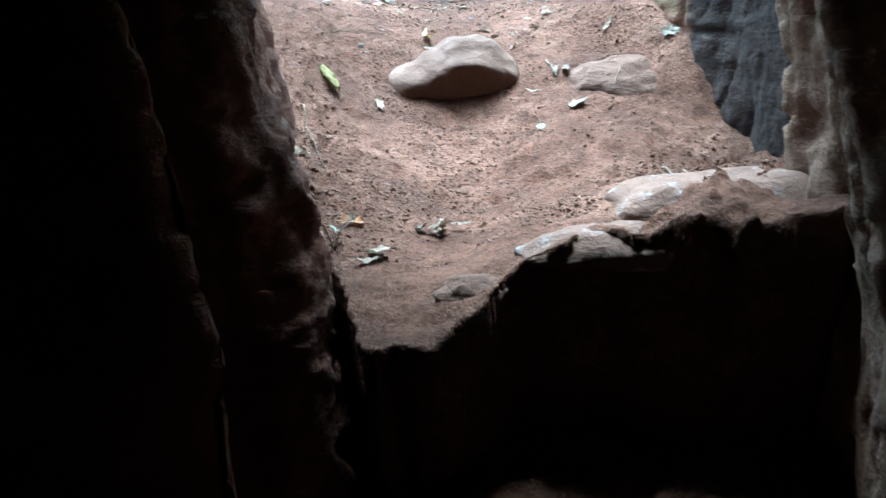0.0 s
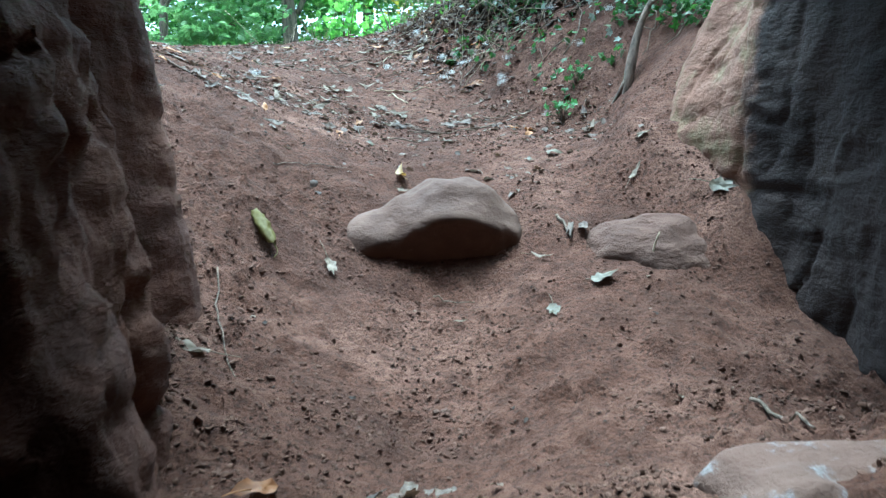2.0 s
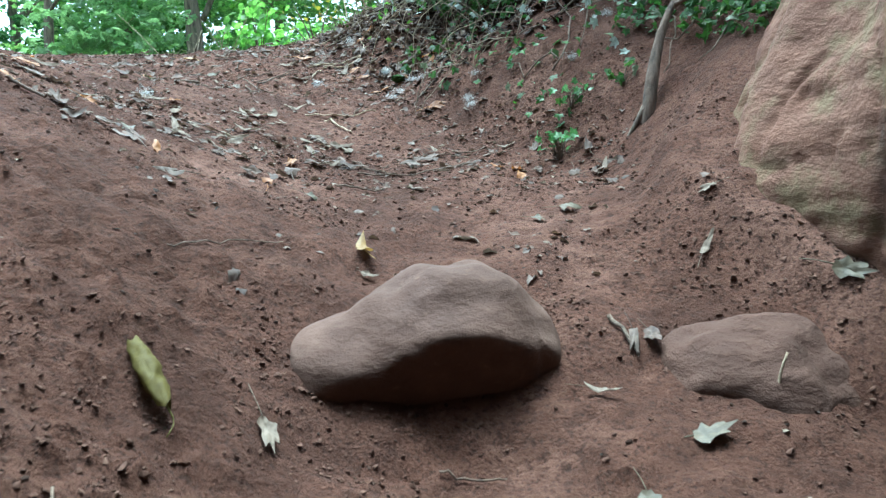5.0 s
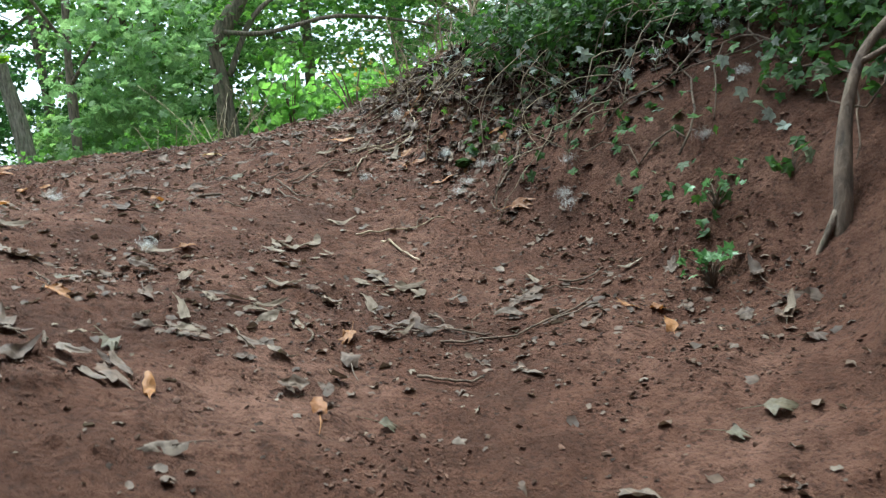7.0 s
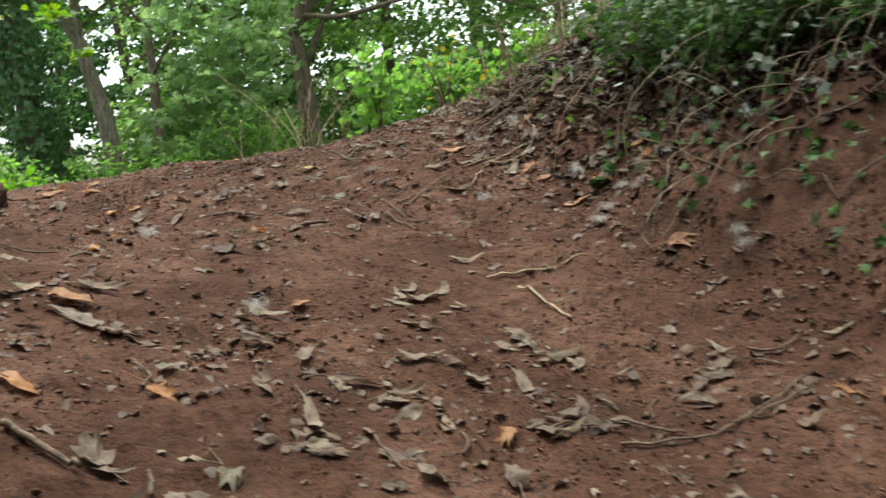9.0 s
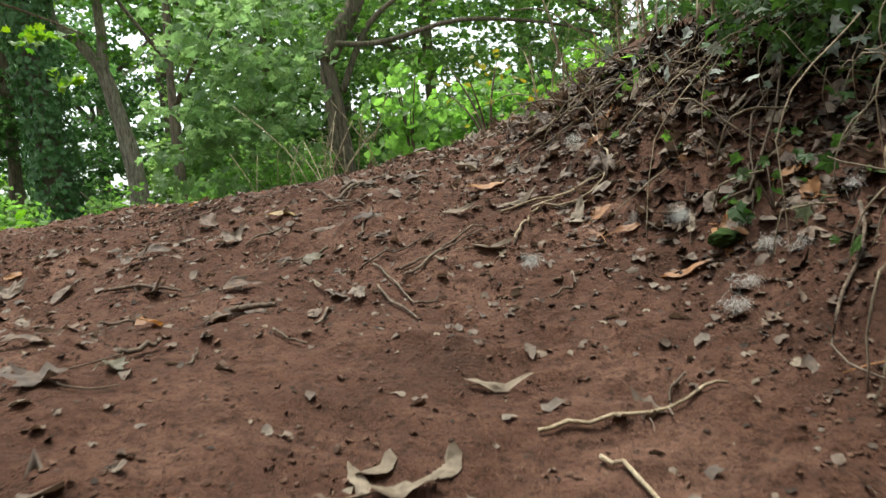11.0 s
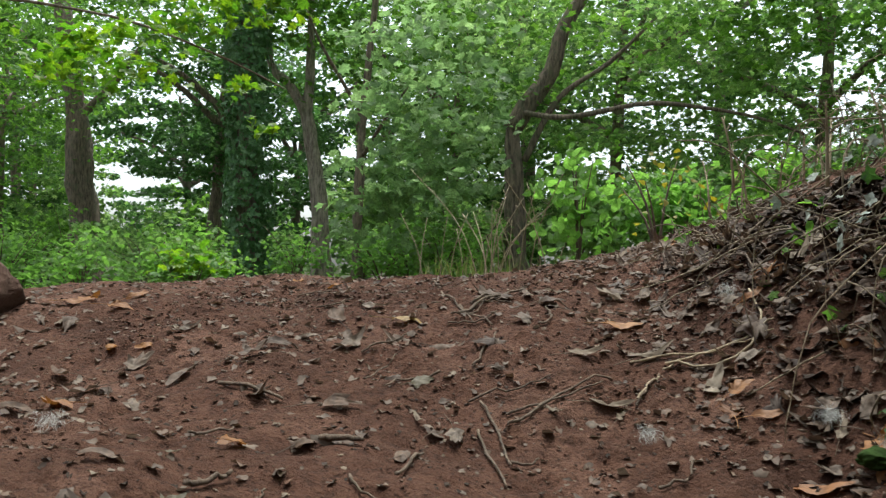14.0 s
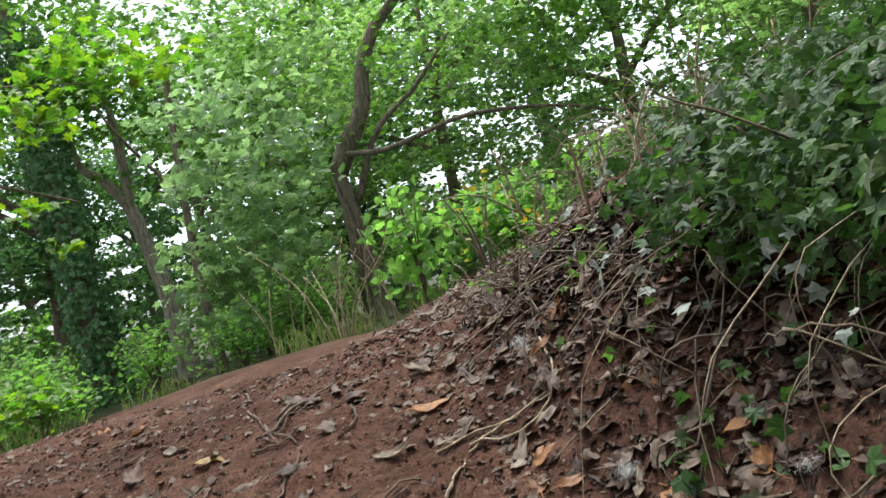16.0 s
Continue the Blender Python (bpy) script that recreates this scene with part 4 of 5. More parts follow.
shrub("yellow_shrub", "small shrub with yellowed leaves", "shrub", (0.15, 13.6), (0.42, 0.35, 0.55), 9, 5, 0.08, OVALS, GOLD, "", 4)


# ---- fallen leaves, twigs, crumbs ----
def normal_at(x, y, e=0.05):
    dx = (land(x + e, y) - land(x - e, y)) / (2 * e)
    dy = (land(x, y + e) - land(x, y - e)) / (2 * e)
    n = np.stack([-dx, -dy, np.ones_like(dx)], -1)
    return n / np.linalg.norm(n, axis=-1, keepdims=True)


def lie(x, y, spin, lift=0.0, tip=(0.0, 0.0)):
    """A pose lying on the ground's slope."""
    n = Vector(normal_at(np.array(float(x)), np.array(float(y))))
    q = Vector((0, 0, 1)).rotation_difference(n).to_matrix().to_4x4()
    return Matrix.Translation((x, y, float(ground(x, y)) + lift)) @ q @ pose(0, 0, 0, tip[0], tip[1], spin)


def leaf_mesh(name, outline, size, seed, mat):
    """A fallen leaf with its stalk."""
    v, f = withered(outline, size, seed)
    v[:, 2] -= np.percentile(v[:, 2], 12)
    s = size * 0.5
    stalk = tube(bend([(0, -0.3 * s, v[:, 2].mean()), (0.05 * s, -0.9 * s, 0.008), (0.2 * s, -1.5 * s, 0.01)], 5), np.linspace(0.0022, 0.0013, 5), 4)
    return mesh_of(name, *join([(v, f), stalk]), mat)


R = random.Random(5)
WITHERED = [leaf_mesh("fallen_leaf", (PALMATE, OVAL, PALMATE, LOBED, OVAL)[i % 5], 0.15 + 0.02 * (i % 3), 100 + i, DEAD) for i in range(12)]
PALE = [leaf_mesh("fallen_leaf", (OVAL, PALMATE, OVAL)[i % 3], 0.16, 130 + i, PALE_DEAD) for i in range(6)]
RUSTY = [leaf_mesh("fallen_leaf", (PALMATE, OVAL)[i % 2], 0.16, 150 + i, ORANGE_DEAD) for i in range(4)]
GREENISH = [leaf_mesh("fallen_leaf", PALMATE, 0.15, 160 + i, GREY_GREEN) for i in range(3)]
GOLDEN = leaf_material("golden-brown leaf", ((0.2, 0.12, 0.035), (0.26, 0.165, 0.05)), 0.55, 0.2)
TAN = [leaf_mesh("fallen_leaf", OVAL, 0.16, 166 + i, GOLDEN) for i in range(2)]
LABELS = {"y": "flat yellow-tan fallen leaf on the soil", "w": "curled brown withered leaf on the soil", "p": "pale dried curled leaf on the soil", "o": "orange-brown fallen leaf on the soil", "g": "limp grey-green fallen leaf on the soil"}
KINDS = {"w": WITHERED, "p": PALE, "o": RUSTY, "g": GREENISH, "y": TAN}


def drop_leaf(kind, x, y, scale=0.98):
    ob = new("fallen_leaf", R.choice(KINDS[kind]))
    ob.matrix_world = lie(x, y, R.uniform(0, 360), 0.012, (R.uniform(-16, 16) + R.choice((0, 180)) * (kind != 'g'), R.uniform(-16, 16))) @ Matrix.Scale(scale * R.uniform(0.85, 1.15), 4)
    return tagged(ob, LABELS[kind], "leaf", "fallen leaves on the path")


def lay_leaf(kind, x, y, length, spin):
    """A leaf of a given length and turn."""
    length = min(length, 0.18)
    ob = new("fallen_leaf", R.choice(KINDS[kind]))
    ob.matrix_world = lie(x, y, spin, 0.014, (R.uniform(-10, 10), R.uniform(-10, 10))) @ Matrix.Diagonal((R.uniform(0.5, 0.75) if kind in "pw" else 1.0, 1.0, 0.75, 1.0)) @ Matrix.Scale(1.05 * length / 0.16, 4)
    return tagged(ob, LABELS[kind], "leaf", "fallen leaves on the path")


# curled leaves near the cave mouth and up the gully
for x, y in ((-0.37, 3.11), (0, 2.3)):
    drop_leaf("p", x, y)
for x, y in ((-1.5, 7.2), (-2.32, 9.38), (-1.97, 8.7), (-0.1, 2.55), (0.95, 8.21), (0.93, 8.04)):
    drop_leaf("o", x, y)
for x, y in ((-0.69, 5.72), (0.88, 3.91), (-0.91, 7.43), (1.11, 8.08)):
    drop_leaf("g", x, y)
for x, y in ((1.49, 6.23), (0.28, 7.44), (-0.27, 6.84), (0.66, 5.22), (-0.16, 4.62), (-2.7, 9.42), (-1.1, 9.04)):
    drop_leaf("w", x, y)
for x, y in ((-1.55, 8.53), (-0.99, 7.32), (-1.96, 8.39), (-1.81, 8.61), (-1.58, 8.27), (-1.21, 9.2), (-1.2, 8.38), (-0.82, 8.93), (-0.77, 8.08), (-0.37, 9.13), (-0.64, 8.95), (-1.02, 8.87), (-0.86, 8.04), (-0.59, 9.51), (-0.57, 8.11), (-0.6, 9.55), (-0.29, 9.37), (0.08, 9.55), (0.23, 9.22), (-0.15, 10.12), (-0.44, 5.18), (0.54, 5.9)):
    drop_leaf("w", x, y)
# the larger leaves: place, length and turn
LAID = {
    "p": ((-0.27, 6.57, 0.26, 272), (-0.31, 6.32, 0.2, 309), (0.07, 6.54, 0.19, 194), (0.2, 6.72, 0.26, 282), (-0.54, 6.05, 0.17, 206), (-0.52, 5.89, 0.13, 299), (0.16, 6.24, 0.12, 311), (-1.28, 6.63, 0.26, 292), (-0.79, 6.74, 0.26, 246), (-0.25, 7.11, 0.21, 299), (0.75, 6.67, 0.14, 202), (-0.09, 6.52, 0.14, 219), (-0.6, 6.39, 0.13, 353), (1.14, 6.65, 0.13, 273), (1.48, 5.98, 0.14, 319), (1.45, 4.8, 0.14, 311), (0.25, 4.92, 0.1, 227), (-0.06, 4.13, 0.19, 206), (0.89, 4.31, 0.13, 236), (0.49, 3.91, 0.07, 262),),
    "w": ((-0.46, 6.33, 0.21, 277), (-0.25, 5.91, 0.16, 236), (-1.32, 8.83, 0.26, 283), (-1.13, 9.4, 0.26, 280), (0.58, 6.38, 0.15, 243), (-1.34, 9.56, 0.14, 271), (-1.79, 8.93, 0.13, 301), (-1.35, 8.66, 0.17, 316), (-0.89, 8.35, 0.26, 281), (-1.78, 7.96, 0.19, 311), (-1.54, 8.93, 0.11, 297), (-0.43, 8.74, 0.13, 280), (-1.15, 7.52, 0.13, 286), (1.06, 4.48, 0.17, 171), (1.12, 4.49, 0.15, 185),),
    "o": ((-1.32, 6.49, 0.17, 265), (-1.2, 5.88, 0.15, 261), (0.85, 7.4, 0.22, 234), (-0.92, 6.02, 0.13, 253), (0.56, 8.17, 0.18, 250), (-0, 9.17, 0.26, 278), (-2.52, 9.19, 0.26, 274), (-0.68, 6.86, 0.1, 316), (-2.27, 9.13, 0.15, 286), (0.39, 8.64, 0.12, 301), (0.47, 8.51, 0.11, 263),),
    "g": ((-0.95, 6.17, 0.1, 289), (-0.68, 8.63, 0.12, 286), (-1.07, 7.69, 0.06, 302), (0.06, 5.54, 0.11, 269), (0.98, 5.38, 0.11, 230), (1.12, 5.43, 0.13, 247), (1.1, 4.07, 0.17, 260), (1.76, 4.47, 0.21, 223),),
    "y": ((-0.89, 9.18, 0.19, 276),),
}
PALE_FURTHER = ((-0.05, 7.58, 0.19, 268), (-0.01, 8.58, 0.24, 268), (-0.6, 8.36, 0.09, 218), (0.03, 8.54, 0.1, 335), (-0.12, 8.89, 0.16, 274), (0.12, 8.87, 0.18, 289), (0.65, 8.34, 0.13, 332), (-0.32, 9.58, 0.1, 276), (-0.08, 10.48, 0.19, 292), (-0.18, 8.51, 0.09, 240),)
for kind, rows in LAID.items():
    for x, y, length, spin in rows:
        lay_leaf(kind, x, y, length, spin)
for x, y, length, spin in PALE_FURTHER:
    lay_leaf("p", x, y, length, spin)
# scattered ones: thick in the leafy band, along the bank's foot and on the crest
made = 0
while made < 130:
    x, y = R.uniform(-2.6, 1.7), R.uniform(4.9, 13.0)
    foot = float(smooth_knots(y, FOOT))
    d = 0.08 + 0.75 * math.exp(-((y - 6.4) / 0.45) ** 2) + 0.8 * math.exp(-((x - foot - 0.05) / 0.3) ** 2) + (0.45 if 7.8 < y < 10.5 else 0.0)
    if R.random() < d and x < foot + (0.1 if y < 7.8 else 0.45) and not (abs(x - 0.35) < 0.5 and y < 5.0):
        drop_leaf(R.choice("wwwwwwwppo"), x, y, R.uniform(0.55, 1.1))
        made += 1

for i in range(44):
    y = R.uniform(7.9, 9.3)
    drop_leaf(R.choice("wwwpoow"), float(smooth_knots(y, FOOT)) + R.uniform(0.0, 0.6), y, R.uniform(0.7, 1.25))
ring, along = np.meshgrid(np.linspace(-2.5, 2.5, 18), np.linspace(0, 1, 26))
fat = 0.034 * np.sin(np.pi * np.clip(0.12 + 0.8 * along, 0, 1)) ** 0.7 * (1 + 0.22 * fbm(along * 6, ring * 1.5, 0.0, 3, 77)) * (1 - 0.12 * np.abs(ring) / 2.5)
roll_v = np.stack([np.sin(ring) * fat, (along - 0.5) * 0.24 + 0.01 * np.sin(ring * 2), 0.03 - np.cos(ring) * fat * -0.8], -1).reshape(-1, 3)
roll_f = grid_faces(26, 18)
roll_stalk = tube(bend([(0, -0.11, 0.03), (0.01, -0.16, 0.02), (-0.02, -0.2, 0.01)], 6), np.linspace(0.003, 0.0015, 6), 5)
rolled = new("yellow_leaf", mesh_of("yellow_leaf", *join([(roll_v, np.vstack([roll_f[:, [0, 1, 2]], roll_f[:, [0, 2, 3]]])), roll_stalk]), YELLOW_LEAF))
rolled.matrix_world = lie(-0.34, 4.1, 35, 0.004)
tagged(rolled, "long rolled yellow-green leaf lying on the soil slope", "leaf")
clump = new("leaf_clump", mesh_of("leaf_clump", *many([withered(PALMATE, 1.0, 180 + i) for i in range(3)], np.random.default_rng(3).normal(0, 1, (16, 3)) * (0.07, 0.035, 0.012) + (0, 0, 0.03),
                                                        turn_matrices(np.random.default_rng(4), 16, 16), np.random.default_rng(5).uniform(0.05, 0.1, 16), np.random.default_rng(6)), DEAD))
clump.matrix_world = lie(0.29, 2.64, 10)
tagged(clump, "heap of dark crumpled dead leaves on the soil", "leaves", kind="stuff")

for k, (x, y) in enumerate(((-0.67, 5.51), (-0.31, 6.24), (-0.52, 5.96), (-0.28, 5.8), (0.13, 6.74), (0.12, 6.35), (-1.21, 6.39), (-0.22, 7.1), (0.55, 6.55), (-0.77, 6.59))):
    g = np.random.default_rng(200 + k)
    m = 9
    pile = new("leaf_pile", mesh_of("leaf_pile", *many([withered((PALMATE, OVAL, LOBED, OVAL)[i], 1.0, 210 + 4 * k + i) for i in range(4)], g.normal(0, 1, (m, 3)) * (0.11, 0.055, 0.006) + (0, 0, 0.016),
                                                         turn_matrices(g, m, 14), g.uniform(0.05, 0.14, m), g), PALE_DEAD if k % 3 == 1 else DEAD))
    pile.matrix_world = lie(x, y, float(g.uniform(-30, 30))) @ Matrix.Diagonal((1.25, 0.9, 0.65, 1.0))
    tagged(pile, "drift of curled brown leaves on the soil", "leaves", kind="stuff")


def litter(name, label, n, y0, y1, size, seed, mat, weight):
    g = np.random.default_rng(seed)
    pts = []
    while len(pts) < n:
        x, y = g.uniform(-3.0, 2.0, 4000), g.uniform(y0, y1, 4000)
        keep = g.random(4000) < weight(x, y)
        pts += list(np.stack([x, y], -1)[keep])
    p = np.array(pts[:n])
    z = ground(p[:, 0], p[:, 1])
    places = np.stack([p[:, 0], p[:, 1], z + size * 0.05], -1)
    temp = [leaf_shape(o, 1.0, c, u, 0.06, 160 + i) for i, (o, c, u) in enumerate(((SIMPLE, 0.15, 0.2), (LOBED, -0.2, -0.3), (OVAL, -0.2, 0.3)))] if size < 0.08 else [withered(o, 1.0, 190 + i) for i, o in enumerate((PALMATE, OVAL, LOBED))]
    v, f = many(temp, places, turn_matrices(g, n, 15), size * (0.35 + 1.3 * g.random(n) ** 2), g)
    tagged(new(name, mesh_of(name, v, f, mat)), label, "leaf litter", kind="stuff")


def leafy(x, y):
    foot = smooth_knots(y, FOOT)
    return np.clip(0.12 + 0.5 * np.exp(-((y - 6.4) / 0.4) ** 2) + 0.9 * np.exp(-((x - foot - 0.1) / 0.35) ** 2) * step(5.6, 6.4, y) + 0.35 * step(7.6, 8.4, y) + 0.5 * step(0.0, 0.6, vnoise(x * 2.2, y * 2.2, 0.5, 33)), 0, 1) \
        * step(0.25 + 0.65 * step(7.5, 8.1, y), 0.05 + 0.25 * step(7.5, 8.1, y), x - foot) * (0.25 + 0.75 * step(4.6, 5.8, y))


lay_leaf("y", 0.25, 5.02, 0.15, 10)
lay_leaf("p", -0.03, 2.2, 0.17, 310)
litter("leaf_litter", "broken brown leaf litter strewn over the soil", 7500, 4.8, 13.0, 0.052, 71, DEAD, leafy)
litter("bank_litter", "brown dead leaves heaped along the foot of the bank", 1500, 7.9, 11.0, 0.095, 73, DEAD, lambda x, y: 0.9 * np.exp(-((x - smooth_knots(y, FOOT) - 0.45) / 0.38) ** 2))
litter("dark_litter", "small dark rotted leaf scraps trodden into the soil", 7500, 3.0, 12.0, 0.024, 74, ROTTED, leafy)
# dead leaves in near-black colour, which also paints the hollow's shade under the ivy
litter("bank_mould", "dead leaves under the ivy of the bank, darkened for shade", 4300, 7.1, 9.8, 0.08, 75, ROTTED, lambda x, y: 0.9 * np.exp(-((x - smooth_knots(y, FOOT) - 0.75 - 0.25 * step(7.8, 7.2, y)) / 0.42) ** 2))
litter("pale_litter", "pale dry leaf scraps strewn over the soil", 1100, 3.0, 12.5, 0.035, 72, PALE_DEAD, leafy)


CRUMB = leaf_material("soil crumb", ((0.068, 0.0352, 0.0232), (0.104, 0.0576, 0.04), (0.136, 0.08, 0.056), (0.088, 0.0464, 0.0304)), 0.95, 0.0, 0.15)


def crumbs(name, label, n, seed, size, mat, dense):
    g = np.random.default_rng(seed)
    bm = bmesh.new()
    bmesh.ops.create_icosphere(bm, subdivisions=1, radius=0.5)
    v0 = np.array([w.co[:] for w in bm.verts])
    f0 = np.array([[w.index for w in p.verts] for p in bm.faces])
    bm.free()
    temps = [(v0 * (1 + 0.3 * np.random.default_rng(i).normal(0, 1, (len(v0), 1))) * (1.2, 0.9, 0.5), f0) for i in range(4)]
    pts = []
    while len(pts) < n:
        x, y = g.uniform(-2.2, 1.9, 4000), 2.2 + 9.0 * g.random(4000) ** 1.3
        keep = g.random(4000) < dense(x, y)
        pts += list(np.stack([x, y], -1)[keep])
    p = np.array(pts[:n])
    s = size * (0.35 + g.random(n) ** 3 * 2.2)
    places = np.stack([p[:, 0], p[:, 1], ground(p[:, 0], p[:, 1]) + s * 0.12], -1)
    v, f = many(temps, places, turn_matrices(g, n, 25), s, g)
    tagged(new(name, mesh_of(name, v, f, mat, False)), label, "soil crumbs", kind="stuff")


def crumbly(x, y):
    return np.clip(0.12 + 0.8 * step(0.05, 0.55, vnoise(x * 2.6, y * 2.6, 0.2, 35)) + 0.6 * step(-0.1, -0.5, x) * step(4.6, 3.8, y), 0, 1) * step(0.7, 0.3, x - smooth_knots(y, FOOT))


crumbs("soil_crumbs", "loose crumbs of red soil", 34000, 81, 0.008, CRUMB, crumbly)
DARK_CRUMB = leaf_material("dark soil crumb", ((0.045, 0.026, 0.018), (0.06, 0.036, 0.026), (0.035, 0.022, 0.016)), 0.95, 0.0, 0.1)
crumbs("dark_crumbs", "small dark crumbs of damp soil and bark", 5000, 84, 0.007, DARK_CRUMB, crumbly)
crumbs("soil_clods", "dark clods of soil heaped below the rock face", 1300, 83, 0.012, CRUMB,
       lambda x, y: step(0.45, 0.1, x - cave_left(y)) * step(4.4, 3.6, y) * step(-0.1, 0.1, x - cave_left(y)) + 0.5 * step(0.9, 1.3, x) * step(4.2, 3.5, y) * step(0.1, -0.1, x - cave_right(y)) + 0.03 * step(5.2, 6.0, y))
crumbs("pebbles", "small pale pebbles in the soil", 420, 82, 0.011, BOULDER, crumbly)


def twig(points, r, mat=TWIG, label="thin dry brown twig on the soil", group="twigs on the path", lift=0.006, name="twig"):
    p2 = bend([(x, y, 0) for x, y in points], 12)
    g = np.random.default_rng(int(abs(points[0][0] * 977 + points[0][1] * 131) * 10))
    p2[:, :2] += g.normal(0, 0.002, (12, 2))
    p2[:, 2] = ground(p2[:, 0], p2[:, 1]) + lift + r + np.abs(g.normal(0, 0.002, 12))
    o = p2[0].copy()
    v, f = tube(p2 - o, np.linspace(r, r * 0.6, 12), 6, 0.15, 7)
    ob = new(name, mesh_of(name, v, f, mat))
    ob.location = o
    return tagged(ob, label, "twig", group)


for pts, r in ((((-0.36, 4.64), (-0.21, 4.79), (-0.03, 4.97)), 0.003), (((0.29, 6.19), (0.6, 6.23), (0.92, 6.43)), 0.005), (((1.01, 4.57), (1.03, 4.5), (1.05, 4.41)), 0.009), (((-0.43, 3.66), (-0.37, 3.37), (-0.25, 3.04)), 0.0036),
               (((0.39, 4.14), (0.57, 4.12)), 0.004), (((1.33, 2.99), (1.36, 2.85), (1.37, 2.66)), 0.008), (((-1.12, 5.64), (-1.03, 5.61), (-0.93, 5.55)), 0.009), (((0.33, 6.35), (0.4, 6.28), (0.49, 6.25)), 0.005),
               (((0.71, 6.27), (0.92, 6.37)), 0.006), (((-0.38, 6.04), (-0.31, 5.9)), 0.004), (((0.06, 6.23), (0.18, 6.29), (0.34, 6.29)), 0.005), (((0.33, 6.39), (0.28, 6.48)), 0.005)):
    twig(pts, r)
for pts, r in ((((-1.34, 8.42), (-1.06, 8.35)), 0.008), (((-0.47, 8.53), (-0.22, 8.71)), 0.005), (((-0.79, 5.53), (-0.82, 5.63)), 0.006), (((-0.94, 7.55), (-0.89, 7.68)), 0.009), (((-0.32, 8.37), (-0.19, 8.58), (-0.01, 8.74)), 0.006),
               (((-0.87, 8.59), (-0.81, 8.83)), 0.004), (((-0.68, 9.26), (-0.52, 9.57)), 0.009), (((-0.81, 8.06), (-0.69, 8.1)), 0.012), (((-0.4, 8.35), (-0.25, 8.04)), 0.005), (((-0.54, 7.94), (-0.52, 8.16)), 0.006),
               (((-0.77, 7.54), (-0.79, 7.67)), 0.004), (((0.08, 8.58), (0.15, 8.76)), 0.005), (((-0.5, 8.74), (-0.47, 9.02)), 0.005), (((-0.65, 9.38), (-0.45, 9.69)), 0.007), (((-1.04, 10.14), (-0.84, 9.68)), 0.006)):
    twig(pts, r)
for pts in (((0.03, 7.37), (0.27, 7.42), (0.48, 7.49)), ((0.15, 7.28), (0.3, 6.92)), ((0.05, 8.83), (0.34, 8.92), (0.54, 8.88)), ((0.17, 8.82), (0.48, 8.88), (0.48, 9.14))):
    twig(pts, 0.006, STRAW, "pale straw-coloured stem on the soil")
for i in range(34):
    x, y = R.uniform(-1.8, 1.0), R.uniform(5.6, 10.6)
    a, l = R.uniform(0, 6.28), R.uniform(0.06, 0.22)
    twig(((x, y), (x + math.cos(a) * l * 0.5, y + math.sin(a) * l * 0.5), (x + math.cos(a + 0.4) * l, y + math.sin(a + 0.4) * l)), R.uniform(0.0025, 0.006))
for pts in (((-0.33, 8.47), (-0.19, 8.57), (-0.04, 8.68)),
            ((0.16, 8.79), (0.35, 8.92), (0.53, 8.84)),
            ((0.08, 8.61), (0.15, 8.75)),
            ((-0.96, 8.83), (-0.83, 8.99)),
            ((-0.71, 9.25), (-0.60, 9.34), (-0.51, 9.55)),
            ((-0.70, 9.15), (-0.50, 9.19)),
            ((-0.65, 9.35), (-0.49, 9.50)),
            ((-0.70, 9.36), (-0.51, 9.14)),
            ((-0.43, 8.53), (-0.34, 8.37), (-0.26, 8.15)),
            ((-1.14, 7.90), (-1.12, 8.12)),
            ((-0.85, 9.62), (-0.60, 9.18))):
    twig(pts, 0.005, STRAW if pts[0][0] > 0 else TWIG, "bent dry stick among dead leaves")
v, f = tube(bend([(0, 0, -0.03), (0.01, 0.02, 0.07), (0.04, 0.03, 0.15)], 6), np.linspace(0.007, 0.004, 6), 6, 0.1)
peg = new("twig", mesh_of("twig", v, f, STRAW))
peg.location = (1.36, 4.15, float(ground(1.36, 4.15)))
tagged(peg, "short pale twig stuck upright in the soil", "twig")

# ---- the bank: root, ivy, dry stems ----
root_line = bend([(1.72, 6.05, 1.5), (1.75, 6.07, 1.77), (1.84, 6.16, 2.1), (1.95, 6.2, 2.32), (2.16, 6.25, 2.5), (2.45, 6.4, 2.75)], 26)
v, f = tube(root_line - root_line[0], np.linspace(0.032, 0.017, 26), 10, 0.3, 9)
big_root = thing("tree_root", "bare grey-brown root climbing the soil bank", "root")
big_root.location = root_line[0]
part("main_root", mesh_of("main_root", v, f, TWIG), big_root)
side = bend([root_line[14], root_line[14] + (0.16, -0.12, 0.1), root_line[14] + (0.4, -0.18, 0.3)], 10) - root_line[0]
part("side_root", mesh_of("side_root", *tube(side, np.linspace(0.016, 0.007, 10), 7, 0.2), TWIG), big_root)
side = bend([root_line[5] + (-0.02, 0, 0), root_line[3] + (-0.08, 0.02, -0.02), root_line[0] + (-0.14, 0.05, -0.02)], 10) - root_line[0]
part("side_root", mesh_of("side_root", *tube(side, np.linspace(0.018, 0.01, 10), 7, 0.2), BARK), big_root)


def bank_points(g, n, y0, y1, lo, hi, out):
    """Places on the bank between lo and hi metres beyond its foot, standing off by up to out."""
    y = g.uniform(y0, y1, n)
    x = smooth_knots(y, FOOT) + lo + (hi - lo) * g.random(n)
    nn = normal_at(x, y)
    return np.stack([x, y, land(x, y)], -1) + nn * (g.random(n) * out)[:, None], nn


